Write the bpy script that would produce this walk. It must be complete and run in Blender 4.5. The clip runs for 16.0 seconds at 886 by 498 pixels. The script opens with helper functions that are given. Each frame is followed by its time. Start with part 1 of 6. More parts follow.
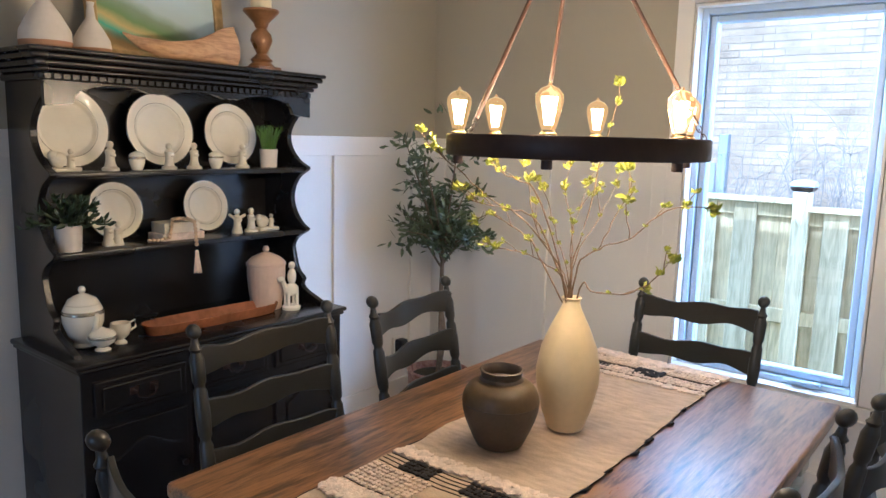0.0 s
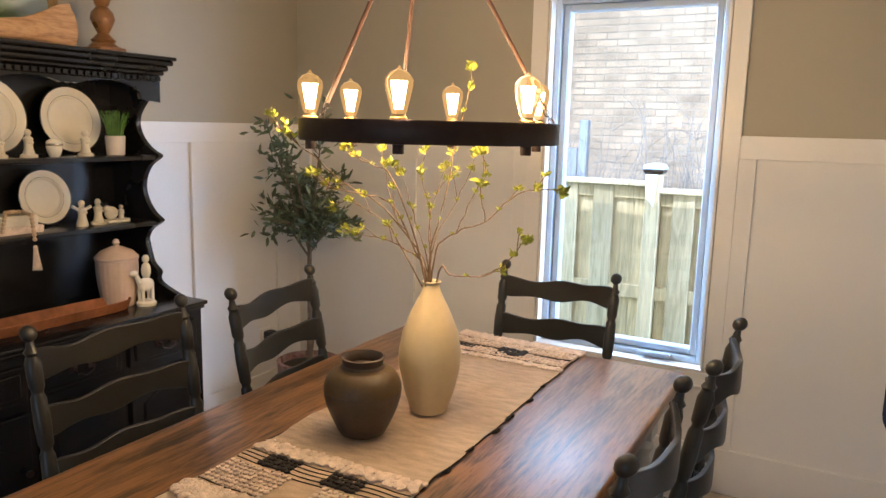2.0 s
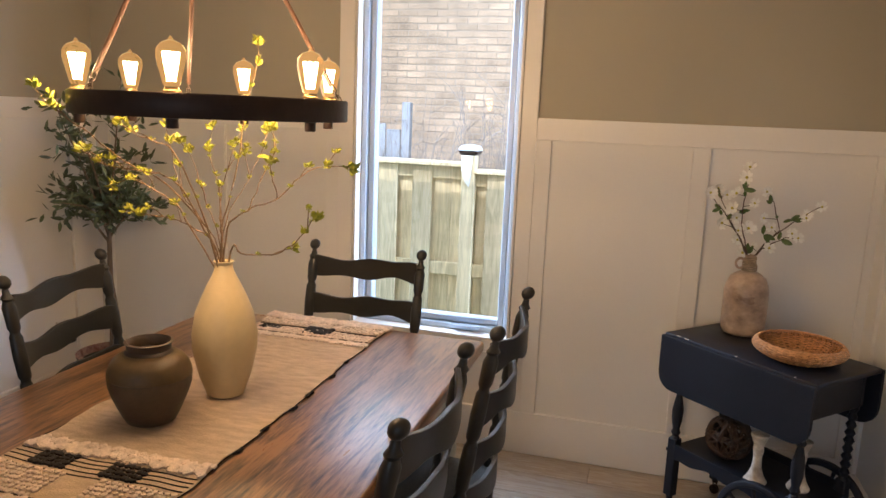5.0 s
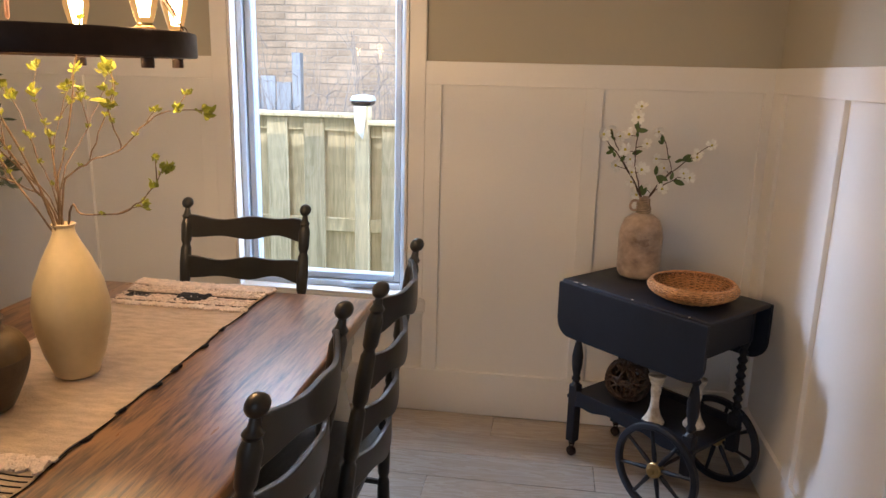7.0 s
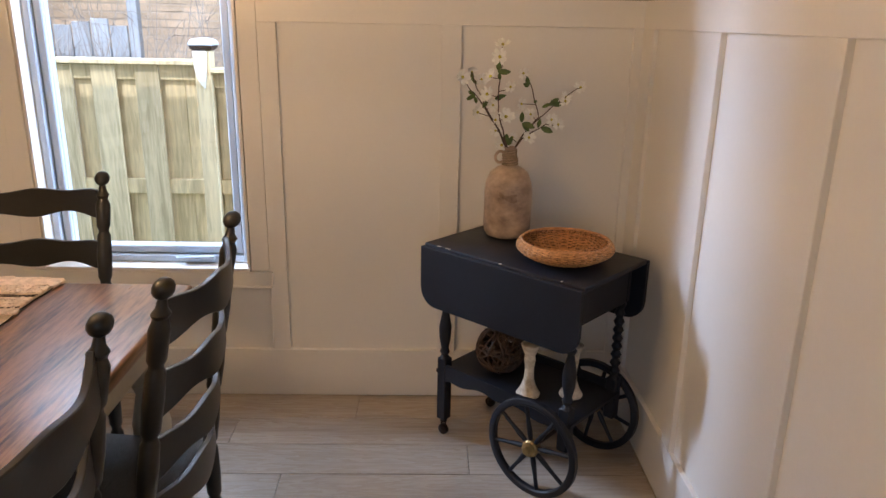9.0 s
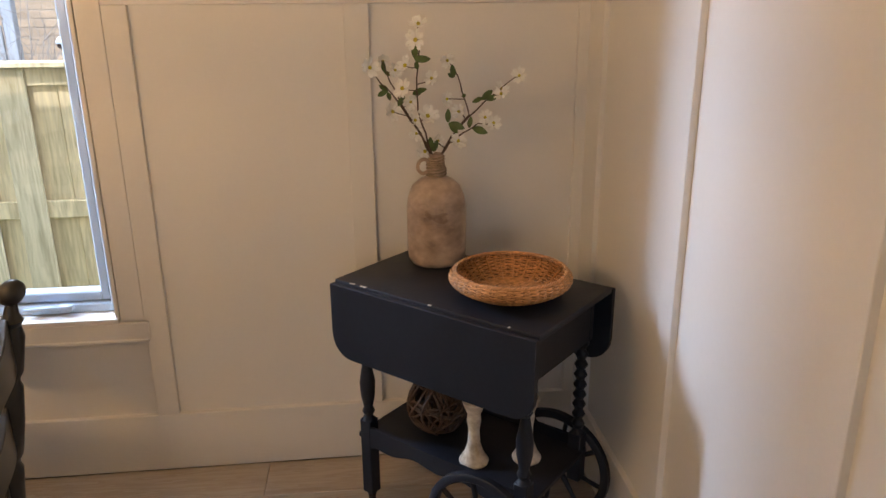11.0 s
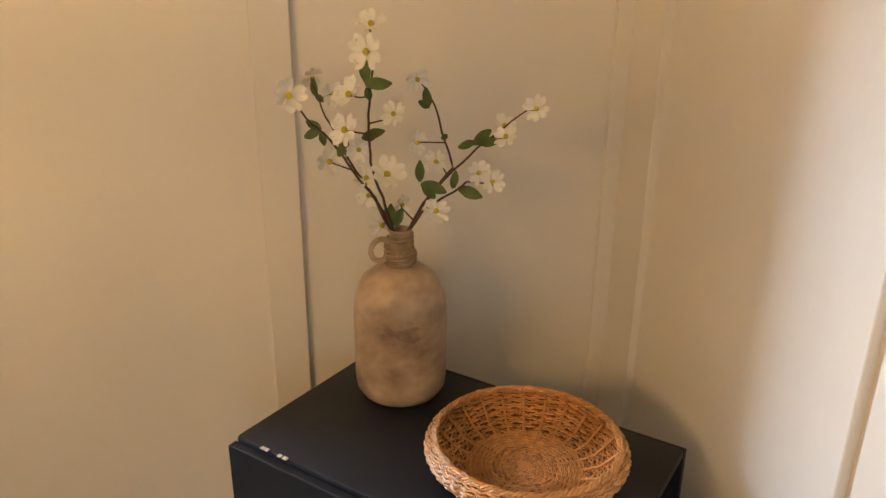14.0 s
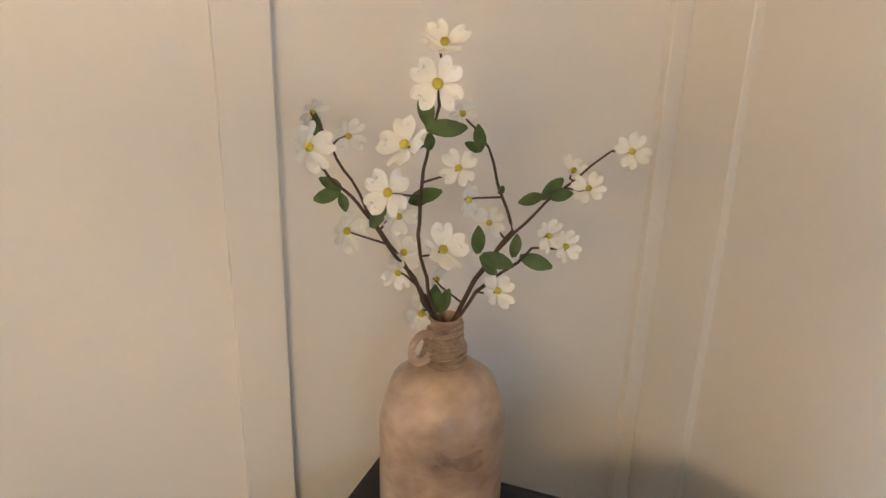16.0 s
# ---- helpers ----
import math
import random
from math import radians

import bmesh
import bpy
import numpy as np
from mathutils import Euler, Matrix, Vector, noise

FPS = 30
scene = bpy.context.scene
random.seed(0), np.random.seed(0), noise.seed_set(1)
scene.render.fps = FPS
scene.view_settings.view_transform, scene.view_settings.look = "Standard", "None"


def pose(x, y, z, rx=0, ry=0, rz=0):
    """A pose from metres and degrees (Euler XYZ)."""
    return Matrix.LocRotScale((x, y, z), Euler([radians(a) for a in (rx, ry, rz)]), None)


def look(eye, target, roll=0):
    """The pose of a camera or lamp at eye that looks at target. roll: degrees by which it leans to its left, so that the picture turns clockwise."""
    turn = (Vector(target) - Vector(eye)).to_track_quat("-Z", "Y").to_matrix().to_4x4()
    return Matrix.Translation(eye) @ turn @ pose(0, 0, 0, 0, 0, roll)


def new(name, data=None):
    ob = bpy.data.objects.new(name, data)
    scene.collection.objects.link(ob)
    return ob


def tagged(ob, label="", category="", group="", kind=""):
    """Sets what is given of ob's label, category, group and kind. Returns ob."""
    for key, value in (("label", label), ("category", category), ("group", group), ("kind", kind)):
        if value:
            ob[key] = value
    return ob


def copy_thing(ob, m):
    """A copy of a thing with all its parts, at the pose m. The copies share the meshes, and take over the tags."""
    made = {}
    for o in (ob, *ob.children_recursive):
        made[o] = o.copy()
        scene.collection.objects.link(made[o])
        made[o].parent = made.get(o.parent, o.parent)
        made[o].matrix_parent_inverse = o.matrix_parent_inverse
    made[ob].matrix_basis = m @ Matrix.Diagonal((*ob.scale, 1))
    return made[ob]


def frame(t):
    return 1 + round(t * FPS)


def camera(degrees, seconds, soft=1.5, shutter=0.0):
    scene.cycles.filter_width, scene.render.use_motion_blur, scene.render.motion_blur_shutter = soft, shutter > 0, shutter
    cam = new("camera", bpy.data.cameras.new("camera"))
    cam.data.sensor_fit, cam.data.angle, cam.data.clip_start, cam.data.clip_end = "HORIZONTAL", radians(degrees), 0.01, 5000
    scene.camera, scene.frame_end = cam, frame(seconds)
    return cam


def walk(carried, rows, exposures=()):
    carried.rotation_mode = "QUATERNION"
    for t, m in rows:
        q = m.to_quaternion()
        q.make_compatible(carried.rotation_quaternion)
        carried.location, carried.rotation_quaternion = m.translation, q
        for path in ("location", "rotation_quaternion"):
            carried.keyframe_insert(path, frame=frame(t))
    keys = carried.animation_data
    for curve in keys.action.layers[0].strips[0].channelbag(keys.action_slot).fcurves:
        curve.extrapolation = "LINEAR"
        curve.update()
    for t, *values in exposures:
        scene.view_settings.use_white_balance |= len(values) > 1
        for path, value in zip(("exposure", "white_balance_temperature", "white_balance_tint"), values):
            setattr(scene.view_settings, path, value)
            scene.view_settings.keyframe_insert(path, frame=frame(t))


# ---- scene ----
cam = camera(62.3, 16.0)
PATH = [
    (0, (0.226, 0.326, 1.451), (-0.994, 1.881, 1.146), 1.5),
    (0.5, (0.224, 0.341, 1.448), (-0.923, 1.949, 1.132), 1.5),
    (1, (0.231, 0.35, 1.448), (-0.85, 2.001, 1.124), 1.4),
    (1.5, (0.239, 0.357, 1.448), (-0.773, 2.051, 1.118), 1.4),
    (2, (0.256, 0.36, 1.448), (-0.683, 2.095, 1.116), 1.4),
    (2.5, (0.272, 0.364, 1.448), (-0.594, 2.136, 1.113), 1.3),
    (3, (0.29, 0.367, 1.448), (-0.511, 2.168, 1.11), 1.2),
    (3.5, (0.307, 0.372, 1.446), (-0.424, 2.202, 1.105), 1.3),
    (4, (0.324, 0.376, 1.443), (-0.34, 2.231, 1.098), 1.3),
    (4.2, (0.34, 0.376, 1.443), (-0.296, 2.241, 1.101), 1.7),
    (6.5, (0.364, 0.452, 1.412), (0.031, 2.374, 0.97), 1.4),
    (7, (0.383, 0.522, 1.4), (0.112, 2.446, 0.929), 1.4),
    (7.5, (0.422, 0.595, 1.394), (0.231, 2.52, 0.885), 1.3),
    (8, (0.453, 0.675, 1.382), (0.327, 2.597, 0.843), 1.1),
    (8.5, (0.476, 0.74, 1.38), (0.449, 2.654, 0.803), 1.2),
    (9, (0.464, 0.853, 1.368), (0.509, 2.761, 0.77), 1.1),
    (9.5, (0.438, 0.988, 1.366), (0.548, 2.889, 0.755), 1.1),
    (9.7, (0.443, 1.03, 1.372), (0.576, 2.926, 0.749), 0.9),
    (11.8, (0.582, 1.536, 1.295), (0.809, 3.43, 0.694), -0.3),
    (12, (0.573, 1.587, 1.326), (0.814, 3.467, 0.686), 0.3),
    (12.5, (0.553, 1.723, 1.308), (0.834, 3.604, 0.691), 0.3),
    (13, (0.544, 1.841, 1.333), (0.851, 3.706, 0.68), 1.0),
    (13.5, (0.563, 1.958, 1.335), (0.885, 3.818, 0.673), 0.6),
    (14, (0.595, 2.078, 1.354), (0.936, 3.926, 0.669), 0.6),
    (14.5, (0.597, 2.18, 1.36), (0.988, 4.013, 0.664), 0.9),
    (15, (0.559, 2.273, 1.36), (1.03, 4.087, 0.663), 1.0),
    (15.5, (0.497, 2.379, 1.366), (1.096, 4.153, 0.664), 1.3),
    (16, (0.423, 2.468, 1.356), (1.147, 4.197, 0.659), 1.6),
]
EXPOSURES = [(0.0, 0.14, 4500, 6), (1.5, 0.04, 5100, 7), (3.0, -0.16, 5600, 9), (4.2, -0.22, 5800, 11), (6.5, -0.32, 5800, 13), (9.5, -0.30, 6000, 14), (12.0, -0.26, 6300, 12), (13.0, -0.12, 6700, 11), (14.0, -0.04, 7200, 8), (14.5, 0.06, 7200, 9), (15.3, 0.27, 6000, 5), (16.0, 0.38, 5200, 5)]
walk(cam, [(t, look(eye, target, roll)) for t, eye, target, roll in PATH], EXPOSURES)


# world, sun, large lights
world = bpy.data.worlds.new("world")
scene.world = world
world.use_nodes = True
wn = world.node_tree
sky = wn.nodes.new("ShaderNodeTexSky")
sky.sky_type, sky.sun_disc = "NISHITA", False
sky.sun_elevation, sky.sun_rotation = radians(47), radians(200)
wn.links.new(sky.outputs[0], wn.nodes["Background"].inputs[0])
wn.nodes["Background"].inputs[1].default_value = 0.15

WALL_Y, LEFT_X, RIGHT_X, SOUTH_Y, CEIL_Z = 3.35, -2.222, 1.168, -3.2, 2.44
BD = 0.018
WX0, WX1, WZ0, WZ1 = -0.885, -0.165, 0.50, 2.0


def lamp(name, kind, energy, colour, matrix, **more):
    data = bpy.data.lights.new(name, kind)
    data.energy, data.color = energy, colour
    for key, value in more.items():
        if key == "angle":
            data.angle = value
        elif key == "soft":
            data.shadow_soft_size = value
        elif key == "size":
            data.shape = "RECTANGLE"
            data.size, data.size_y = value
    ob = new(name, data)
    ob.matrix_world = matrix
    return ob


lamp("sun", "SUN", 4.2, (1.0, 0.95, 0.87), look((-2, -6, 8), (-0.2, 0, 0)), angle=radians(0.5))
# unseen panel in place of a bright patch of sky, for the east wall's band
lamp("yard_sky_fill", "AREA", 420, (0.66, 0.80, 1.0), look((-3.7, 4.86, 2.75), (1.17, 2.6, 1.0)), size=(0.7, 1.1))
# unseen panel added to brighten the west wall and hutch
lamp("yard_sky_fill", "AREA", 430, (0.66, 0.80, 1.0), look((2.7, 4.5, 1.9), (-2.2, 2.4, 1.0)), size=(1.9, 2.6))
# unseen panel above the fence, in place of sky light through the window
lamp("window_light", "AREA", 240, (0.68, 0.83, 1.0), look((-1.9, 4.6, 3.3), (-1.0, 3.3, 1.5)), size=(3.2, 1.5))
# added fill lamp in an unseen opening behind the camera
lamp("rear_fill", "AREA", 12, (0.80, 0.88, 1.0), look((-0.3, SOUTH_Y - 0.02, 1.3), (-0.3, 0, 1.2)), size=(1.7, 1.7))


# materials
def material(name, colour, rough=0.5, metal=0.0, vary=0.12, scale=6.0, fine=60.0, bump=0.1, colour2=None, stretch=(1, 1, 1), coat=0.0, spec=0.5, bump_scale=None):
    m = bpy.data.materials.new(name)
    m.use_nodes = True
    n, l = m.node_tree.nodes, m.node_tree.links
    b = n["Principled BSDF"]
    b.inputs["Metallic"].default_value = metal
    b.inputs["Coat Weight"].default_value = coat
    b.inputs["Specular IOR Level"].default_value = spec
    tc, mp = n.new("ShaderNodeTexCoord"), n.new("ShaderNodeMapping")
    mp.inputs["Scale"].default_value = stretch
    l.new(tc.outputs["Object"], mp.inputs[0])
    big, small = n.new("ShaderNodeTexNoise"), n.new("ShaderNodeTexNoise")
    big.inputs["Scale"].default_value, small.inputs["Scale"].default_value = scale, fine
    big.inputs["Detail"].default_value, small.inputs["Detail"].default_value = 4, 6
    for t in (big, small):
        l.new(mp.outputs[0], t.inputs["Vector"])
    add = n.new("ShaderNodeMath")
    add.operation = "MULTIPLY_ADD"
    l.new(small.outputs[0], add.inputs[0])
    add.inputs[1].default_value = 0.45
    l.new(big.outputs[0], add.inputs[2])
    ramp = n.new("ShaderNodeValToRGB")
    l.new(add.outputs[0], ramp.inputs[0])
    c2 = colour2 or tuple(max(0, c * (1 - 1.6 * vary)) for c in colour)
    c1 = tuple(min(1, c * (1 + 0.6 * vary)) for c in colour)
    ramp.color_ramp.elements[0].position, ramp.color_ramp.elements[1].position = 0.45, 0.95
    ramp.color_ramp.elements[0].color, ramp.color_ramp.elements[1].color = (*c2, 1), (*c1, 1)
    l.new(ramp.outputs[0], b.inputs["Base Color"])
    rr = n.new("ShaderNodeMapRange")
    l.new(big.outputs[0], rr.inputs[0])
    rr.inputs[3].default_value, rr.inputs[4].default_value = max(0.02, rough - 0.08), min(1, rough + 0.08)
    l.new(rr.outputs[0], b.inputs["Roughness"])
    if bump:
        bp = n.new("ShaderNodeBump")
        bp.inputs["Strength"].default_value, bp.inputs["Distance"].default_value = bump, 0.004
        l.new(small.outputs[0], bp.inputs["Height"])
        l.new(bp.outputs[0], b.inputs["Normal"])
    return m


def random_tint(m, amount):
    """Varies brightness from object to object."""
    n, l = m.node_tree.nodes, m.node_tree.links
    b = n["Principled BSDF"]
    link = b.inputs["Base Color"].links[0]
    hsv, oi, mr = n.new("ShaderNodeHueSaturation"), n.new("ShaderNodeObjectInfo"), n.new("ShaderNodeMapRange")
    mr.inputs[3].default_value, mr.inputs[4].default_value = 1 - amount, 1 + amount
    l.new(oi.outputs["Random"], mr.inputs[0])
    l.new(mr.outputs[0], hsv.inputs["Value"])
    l.new(link.from_socket, hsv.inputs["Color"])
    l.new(hsv.outputs[0], b.inputs["Base Color"])
    return m


def island_tint(m, amount):
    """Varies brightness from piece to piece of a joined mesh."""
    n, l = m.node_tree.nodes, m.node_tree.links
    b = n["Principled BSDF"]
    link = b.inputs["Base Color"].links[0]
    hsv, oi, mr = n.new("ShaderNodeHueSaturation"), n.new("ShaderNodeNewGeometry"), n.new("ShaderNodeMapRange")
    mr.inputs[3].default_value, mr.inputs[4].default_value = 1 - amount, 1 + amount
    l.new(oi.outputs["Random Per Island"], mr.inputs[0])
    l.new(mr.outputs[0], hsv.inputs["Value"])
    l.new(link.from_socket, hsv.inputs["Color"])
    l.new(hsv.outputs[0], b.inputs["Base Color"])
    return m


def wood(name, light, dark, rough=0.4, axis=1, scale=1.0, coat=0.0, bump=0.15, spec=0.5):
    """Long-grained wood: the grain runs along the axis given."""
    m = bpy.data.materials.new(name)
    m.use_nodes = True
    n, l = m.node_tree.nodes, m.node_tree.links
    b = n["Principled BSDF"]
    b.inputs["Coat Weight"].default_value = coat
    b.inputs["Coat Roughness"].default_value = 0.30
    b.inputs["Specular IOR Level"].default_value = spec
    tc, mp, oi = n.new("ShaderNodeTexCoord"), n.new("ShaderNodeMapping"), n.new("ShaderNodeObjectInfo")
    st = [9 * scale, 9 * scale, 9 * scale]
    st[axis] = 0.9 * scale
    mp.inputs["Scale"].default_value = st
    off = n.new("ShaderNodeVectorMath")
    off.operation = "MULTIPLY_ADD"
    comb = n.new("ShaderNodeCombineXYZ")
    for k in range(3):
        l.new(oi.outputs["Random"], comb.inputs[k])
    off.inputs[1].default_value = (13, 17, 7)
    l.new(comb.outputs[0], off.inputs[0])
    l.new(tc.outputs["Object"], off.inputs[2])
    l.new(off.outputs[0], mp.inputs[0])
    grain, fine = n.new("ShaderNodeTexNoise"), n.new("ShaderNodeTexNoise")
    grain.inputs["Scale"].default_value, grain.inputs["Detail"].default_value, grain.inputs["Distortion"].default_value = 1.6, 6, 1.3
    grain.inputs["Roughness"].default_value = 0.65
    fine.inputs["Scale"].default_value, fine.inputs["Detail"].default_value = 12, 4
    l.new(mp.outputs[0], grain.inputs["Vector"])
    l.new(mp.outputs[0], fine.inputs["Vector"])
    add = n.new("ShaderNodeMath")
    add.operation = "MULTIPLY_ADD"
    add.inputs[1].default_value = 0.5
    l.new(fine.outputs[0], add.inputs[0])
    l.new(grain.outputs[0], add.inputs[2])
    ramp = n.new("ShaderNodeValToRGB")
    ramp.color_ramp.elements[0].position, ramp.color_ramp.elements[1].position = 0.58, 0.86
    ramp.color_ramp.elements[0].color, ramp.color_ramp.elements[1].color = (*dark, 1), (*light, 1)
    l.new(add.outputs[0], ramp.inputs[0])
    l.new(ramp.outputs[0], b.inputs["Base Color"])
    rr = n.new("ShaderNodeMapRange")
    rr.inputs[3].default_value, rr.inputs[4].default_value = rough + 0.1, max(0.05, rough - 0.07)
    l.new(add.outputs[0], rr.inputs[0])
    l.new(rr.outputs[0], b.inputs["Roughness"])
    bp = n.new("ShaderNodeBump")
    bp.inputs["Strength"].default_value, bp.inputs["Distance"].default_value = bump, 0.003
    l.new(add.outputs[0], bp.inputs["Height"])
    l.new(bp.outputs[0], b.inputs["Normal"])
    return m


def glow(name, colour, strength):
    m = bpy.data.materials.new(name)
    m.use_nodes = True
    b = m.node_tree.nodes["Principled BSDF"]
    b.inputs["Base Color"].default_value = (*colour, 1)
    b.inputs["Emission Color"].default_value = (*colour, 1)
    b.inputs["Emission Strength"].default_value = strength
    return m


def glass(name, colour=(1, 1, 1), rough=0.0, ior=1.45):
    m = bpy.data.materials.new(name)
    m.use_nodes = True
    b = m.node_tree.nodes["Principled BSDF"]
    b.inputs["Base Color"].default_value = (*colour, 1)
    b.inputs["Transmission Weight"].default_value = 1
    b.inputs["Roughness"].default_value = rough
    b.inputs["IOR"].default_value = ior
    return m


SAGE = material("sage_paint", (0.40, 0.37, 0.295), 0.75, vary=0.03, scale=1.5, fine=220, bump=0.06)
WHITE = material("white_paint", (0.79, 0.77, 0.74), 0.42, vary=0.02, scale=1.2, fine=90, bump=0.03)
CEILING = material("ceiling_paint", (0.78, 0.77, 0.74), 0.85, vary=0.02, fine=200, bump=0.1)
# white vinyl, with the blue of the sky's light mixed into its colour
VINYL = material("sky_tinted_vinyl", (0.50, 0.60, 0.72), 0.35, vary=0.02, bump=0.0)
PLANK = random_tint(wood("floor_oak", (0.47, 0.41, 0.35), (0.29, 0.24, 0.19), 0.30, axis=0, scale=0.55, bump=0.12), 0.14)
TABLE = wood("oak_table_top", (0.33, 0.165, 0.064), (0.040, 0.020, 0.010), 0.34, axis=1, scale=1.7, coat=0.4, bump=0.05)
CREAM = material("cream_paint", (0.62, 0.58, 0.47), 0.45, vary=0.08, scale=8)
BLACK = material("black_hutch_paint", (0.011, 0.011, 0.013), 0.26, vary=0.15, scale=3, fine=90, bump=0.03)
CHAIRPAINT = material("worn_black_chair_paint", (0.024, 0.024, 0.022), 0.33, vary=0.2, scale=8, fine=110, bump=0.035)
NAVY = material("navy_cart_paint", (0.0070, 0.0095, 0.017), 0.48, spec=0.38, vary=0.2, scale=9, fine=70, bump=0.1)
RUSH = material("dark_rush_seat", (0.030, 0.034, 0.038), 0.5, vary=0.5, scale=30, fine=120, bump=0.5, stretch=(1, 6, 1))
IRON = material("bronze_iron", (0.030, 0.016, 0.012), 0.45, metal=0.3, vary=0.3, scale=20, bump=0.15)
BRICK = island_tint(material("buff_brick", (0.62, 0.47, 0.33), 0.85, vary=0.25, scale=4, fine=50, bump=0.3), 0.12)
MORTAR = material("mortar", (0.50, 0.43, 0.35), 0.9, vary=0.1)
CEDAR = random_tint(wood("fence_cedar", (0.74, 0.62, 0.40), (0.46, 0.37, 0.22), 0.7, axis=2, scale=0.8, bump=0.3), 0.15)
GRASS = material("lawn", (0.10, 0.13, 0.04), 0.9, vary=0.4, scale=3, fine=40, bump=0.5)
PANE = glass("window_glass")


# building blocks
def box(bm, x0, x1, y0, y1, z0, z1, bevel=0.0, seg=1):
    m = Matrix.Translation(((x0 + x1) / 2, (y0 + y1) / 2, (z0 + z1) / 2)) @ Matrix.Diagonal((x1 - x0, y1 - y0, z1 - z0, 1))
    vs = bmesh.ops.create_cube(bm, size=1, matrix=m)["verts"]
    if bevel:
        es = list({e for v in vs for e in v.link_edges})
        bmesh.ops.bevel(bm, geom=es, offset=bevel, segments=seg, affect="EDGES", profile=0.5)


def lathe(bm, profile, seg=20, m=None, cap=True):
    """Turns (radius, height) pairs about z."""
    m = m or Matrix()
    rings = []
    for r, z in profile:
        if r < 1e-5:
            rings.append([bm.verts.new(m @ Vector((0, 0, z)))])
        else:
            rings.append([bm.verts.new(m @ Vector((r * math.cos(2 * math.pi * k / seg), r * math.sin(2 * math.pi * k / seg), z))) for k in range(seg)])
    for a, b in zip(rings, rings[1:]):
        for k in range(seg):
            q = (k + 1) % seg
            if len(a) == 1 and len(b) == 1:
                continue
            if len(a) == 1:
                bm.faces.new((a[0], b[q], b[k]))
            elif len(b) == 1:
                bm.faces.new((a[k], a[q], b[0]))
            else:
                bm.faces.new((a[k], a[q], b[q], b[k]))
    if cap:
        if len(rings[0]) > 1:
            bm.faces.new(rings[0][::-1])
        if len(rings[-1]) > 1:
            bm.faces.new(rings[-1])


def tube(bm, pts, radii, seg=8, closed=False):
    """A round bar along points."""
    pts = [Vector(p) for p in pts]
    if not isinstance(radii, (list, tuple)):
        radii = [radii] * len(pts)
    rings, up = [], Vector((0.13, 0.21, 0.97))
    count = len(pts)
    for i, p in enumerate(pts):
        a = pts[(i - 1) % count] if closed or i else p
        b = pts[(i + 1) % count] if closed or i < count - 1 else p
        d = (b - a).normalized()
        s = d.cross(up)
        if s.length < 0.05:
            s = d.cross(Vector((1, 0, 0)))
        s.normalize()
        u = s.cross(d)
        rings.append([bm.verts.new(p + radii[i] * (math.cos(2 * math.pi * k / seg) * s + math.sin(2 * math.pi * k / seg) * u)) for k in range(seg)])
    pairs = list(zip(rings, rings[1:])) + ([(rings[-1], rings[0])] if closed else [])
    for a, b in pairs:
        for k in range(seg):
            q = (k + 1) % seg
            bm.faces.new((a[k], b[k], b[q], a[q]))
    if not closed:
        bm.faces.new(rings[0])
        bm.faces.new(rings[-1][::-1])


def prism(bm, outline, axis, lo, hi):
    """A flat outline of (a, b) pairs, thickened along an axis. The pairs lie along the other two axes in order."""
    def at(a, b, c):
        return {0: (c, a, b), 1: (a, c, b), 2: (a, b, c)}[axis]
    f0 = [bm.verts.new(at(a, b, lo)) for a, b in outline]
    f1 = [bm.verts.new(at(a, b, hi)) for a, b in outline]
    k = len(outline)
    for i in range(k):
        j = (i + 1) % k
        bm.faces.new((f0[i], f0[j], f1[j], f1[i]))
    a, b = bm.faces.new(f0), bm.faces.new(f1[::-1])
    bmesh.ops.triangulate(bm, faces=[a, b])


def strip(bm, lows, highs, axis, lo, hi):
    """A board between two edges that run side by side, each a list of (a, b) pairs as in prism()."""
    def at(p, c):
        a, b = p
        return {0: (c, a, b), 1: (a, c, b), 2: (a, b, c)}[axis]
    rows = [[bm.verts.new(at(p, c)) for p, c in ((l, lo), (l, hi), (h, hi), (h, lo))] for l, h in zip(lows, highs)]
    for a, b in zip(rows, rows[1:]):
        for k in range(4):
            q = (k + 1) % 4
            bm.faces.new((a[k], a[q], b[q], b[k]))
    bm.faces.new(rows[0])
    bm.faces.new(rows[-1][::-1])


def part(name, bm, mat, parent=None, label="", smooth=False, bevel=0.0, kind=""):
    bmesh.ops.recalc_face_normals(bm, faces=bm.faces)
    me = bpy.data.meshes.new(name)
    bm.to_mesh(me)
    bm.free()
    me.materials.append(mat)
    if smooth:
        me.polygons.foreach_set("use_smooth", [True] * len(me.polygons))
        me.set_sharp_from_angle(angle=radians(38))
    ob = new(name, me)
    ob.parent = parent
    if bevel:
        md = ob.modifiers.new("bevel", "BEVEL")
        md.width, md.segments, md.limit_method = bevel, 2, "ANGLE"
    if label or kind:
        tagged(ob, label, kind=kind)
    return ob


def thing(name, m, label, category, group=""):
    ob = new(name)
    ob.matrix_world = m
    ob.empty_display_size = 0.1
    return tagged(ob, label, category, group)


def structure(name, bm, mat, label="", **kw):
    return part(name, bm, mat, None, label, kind="structure", **kw)


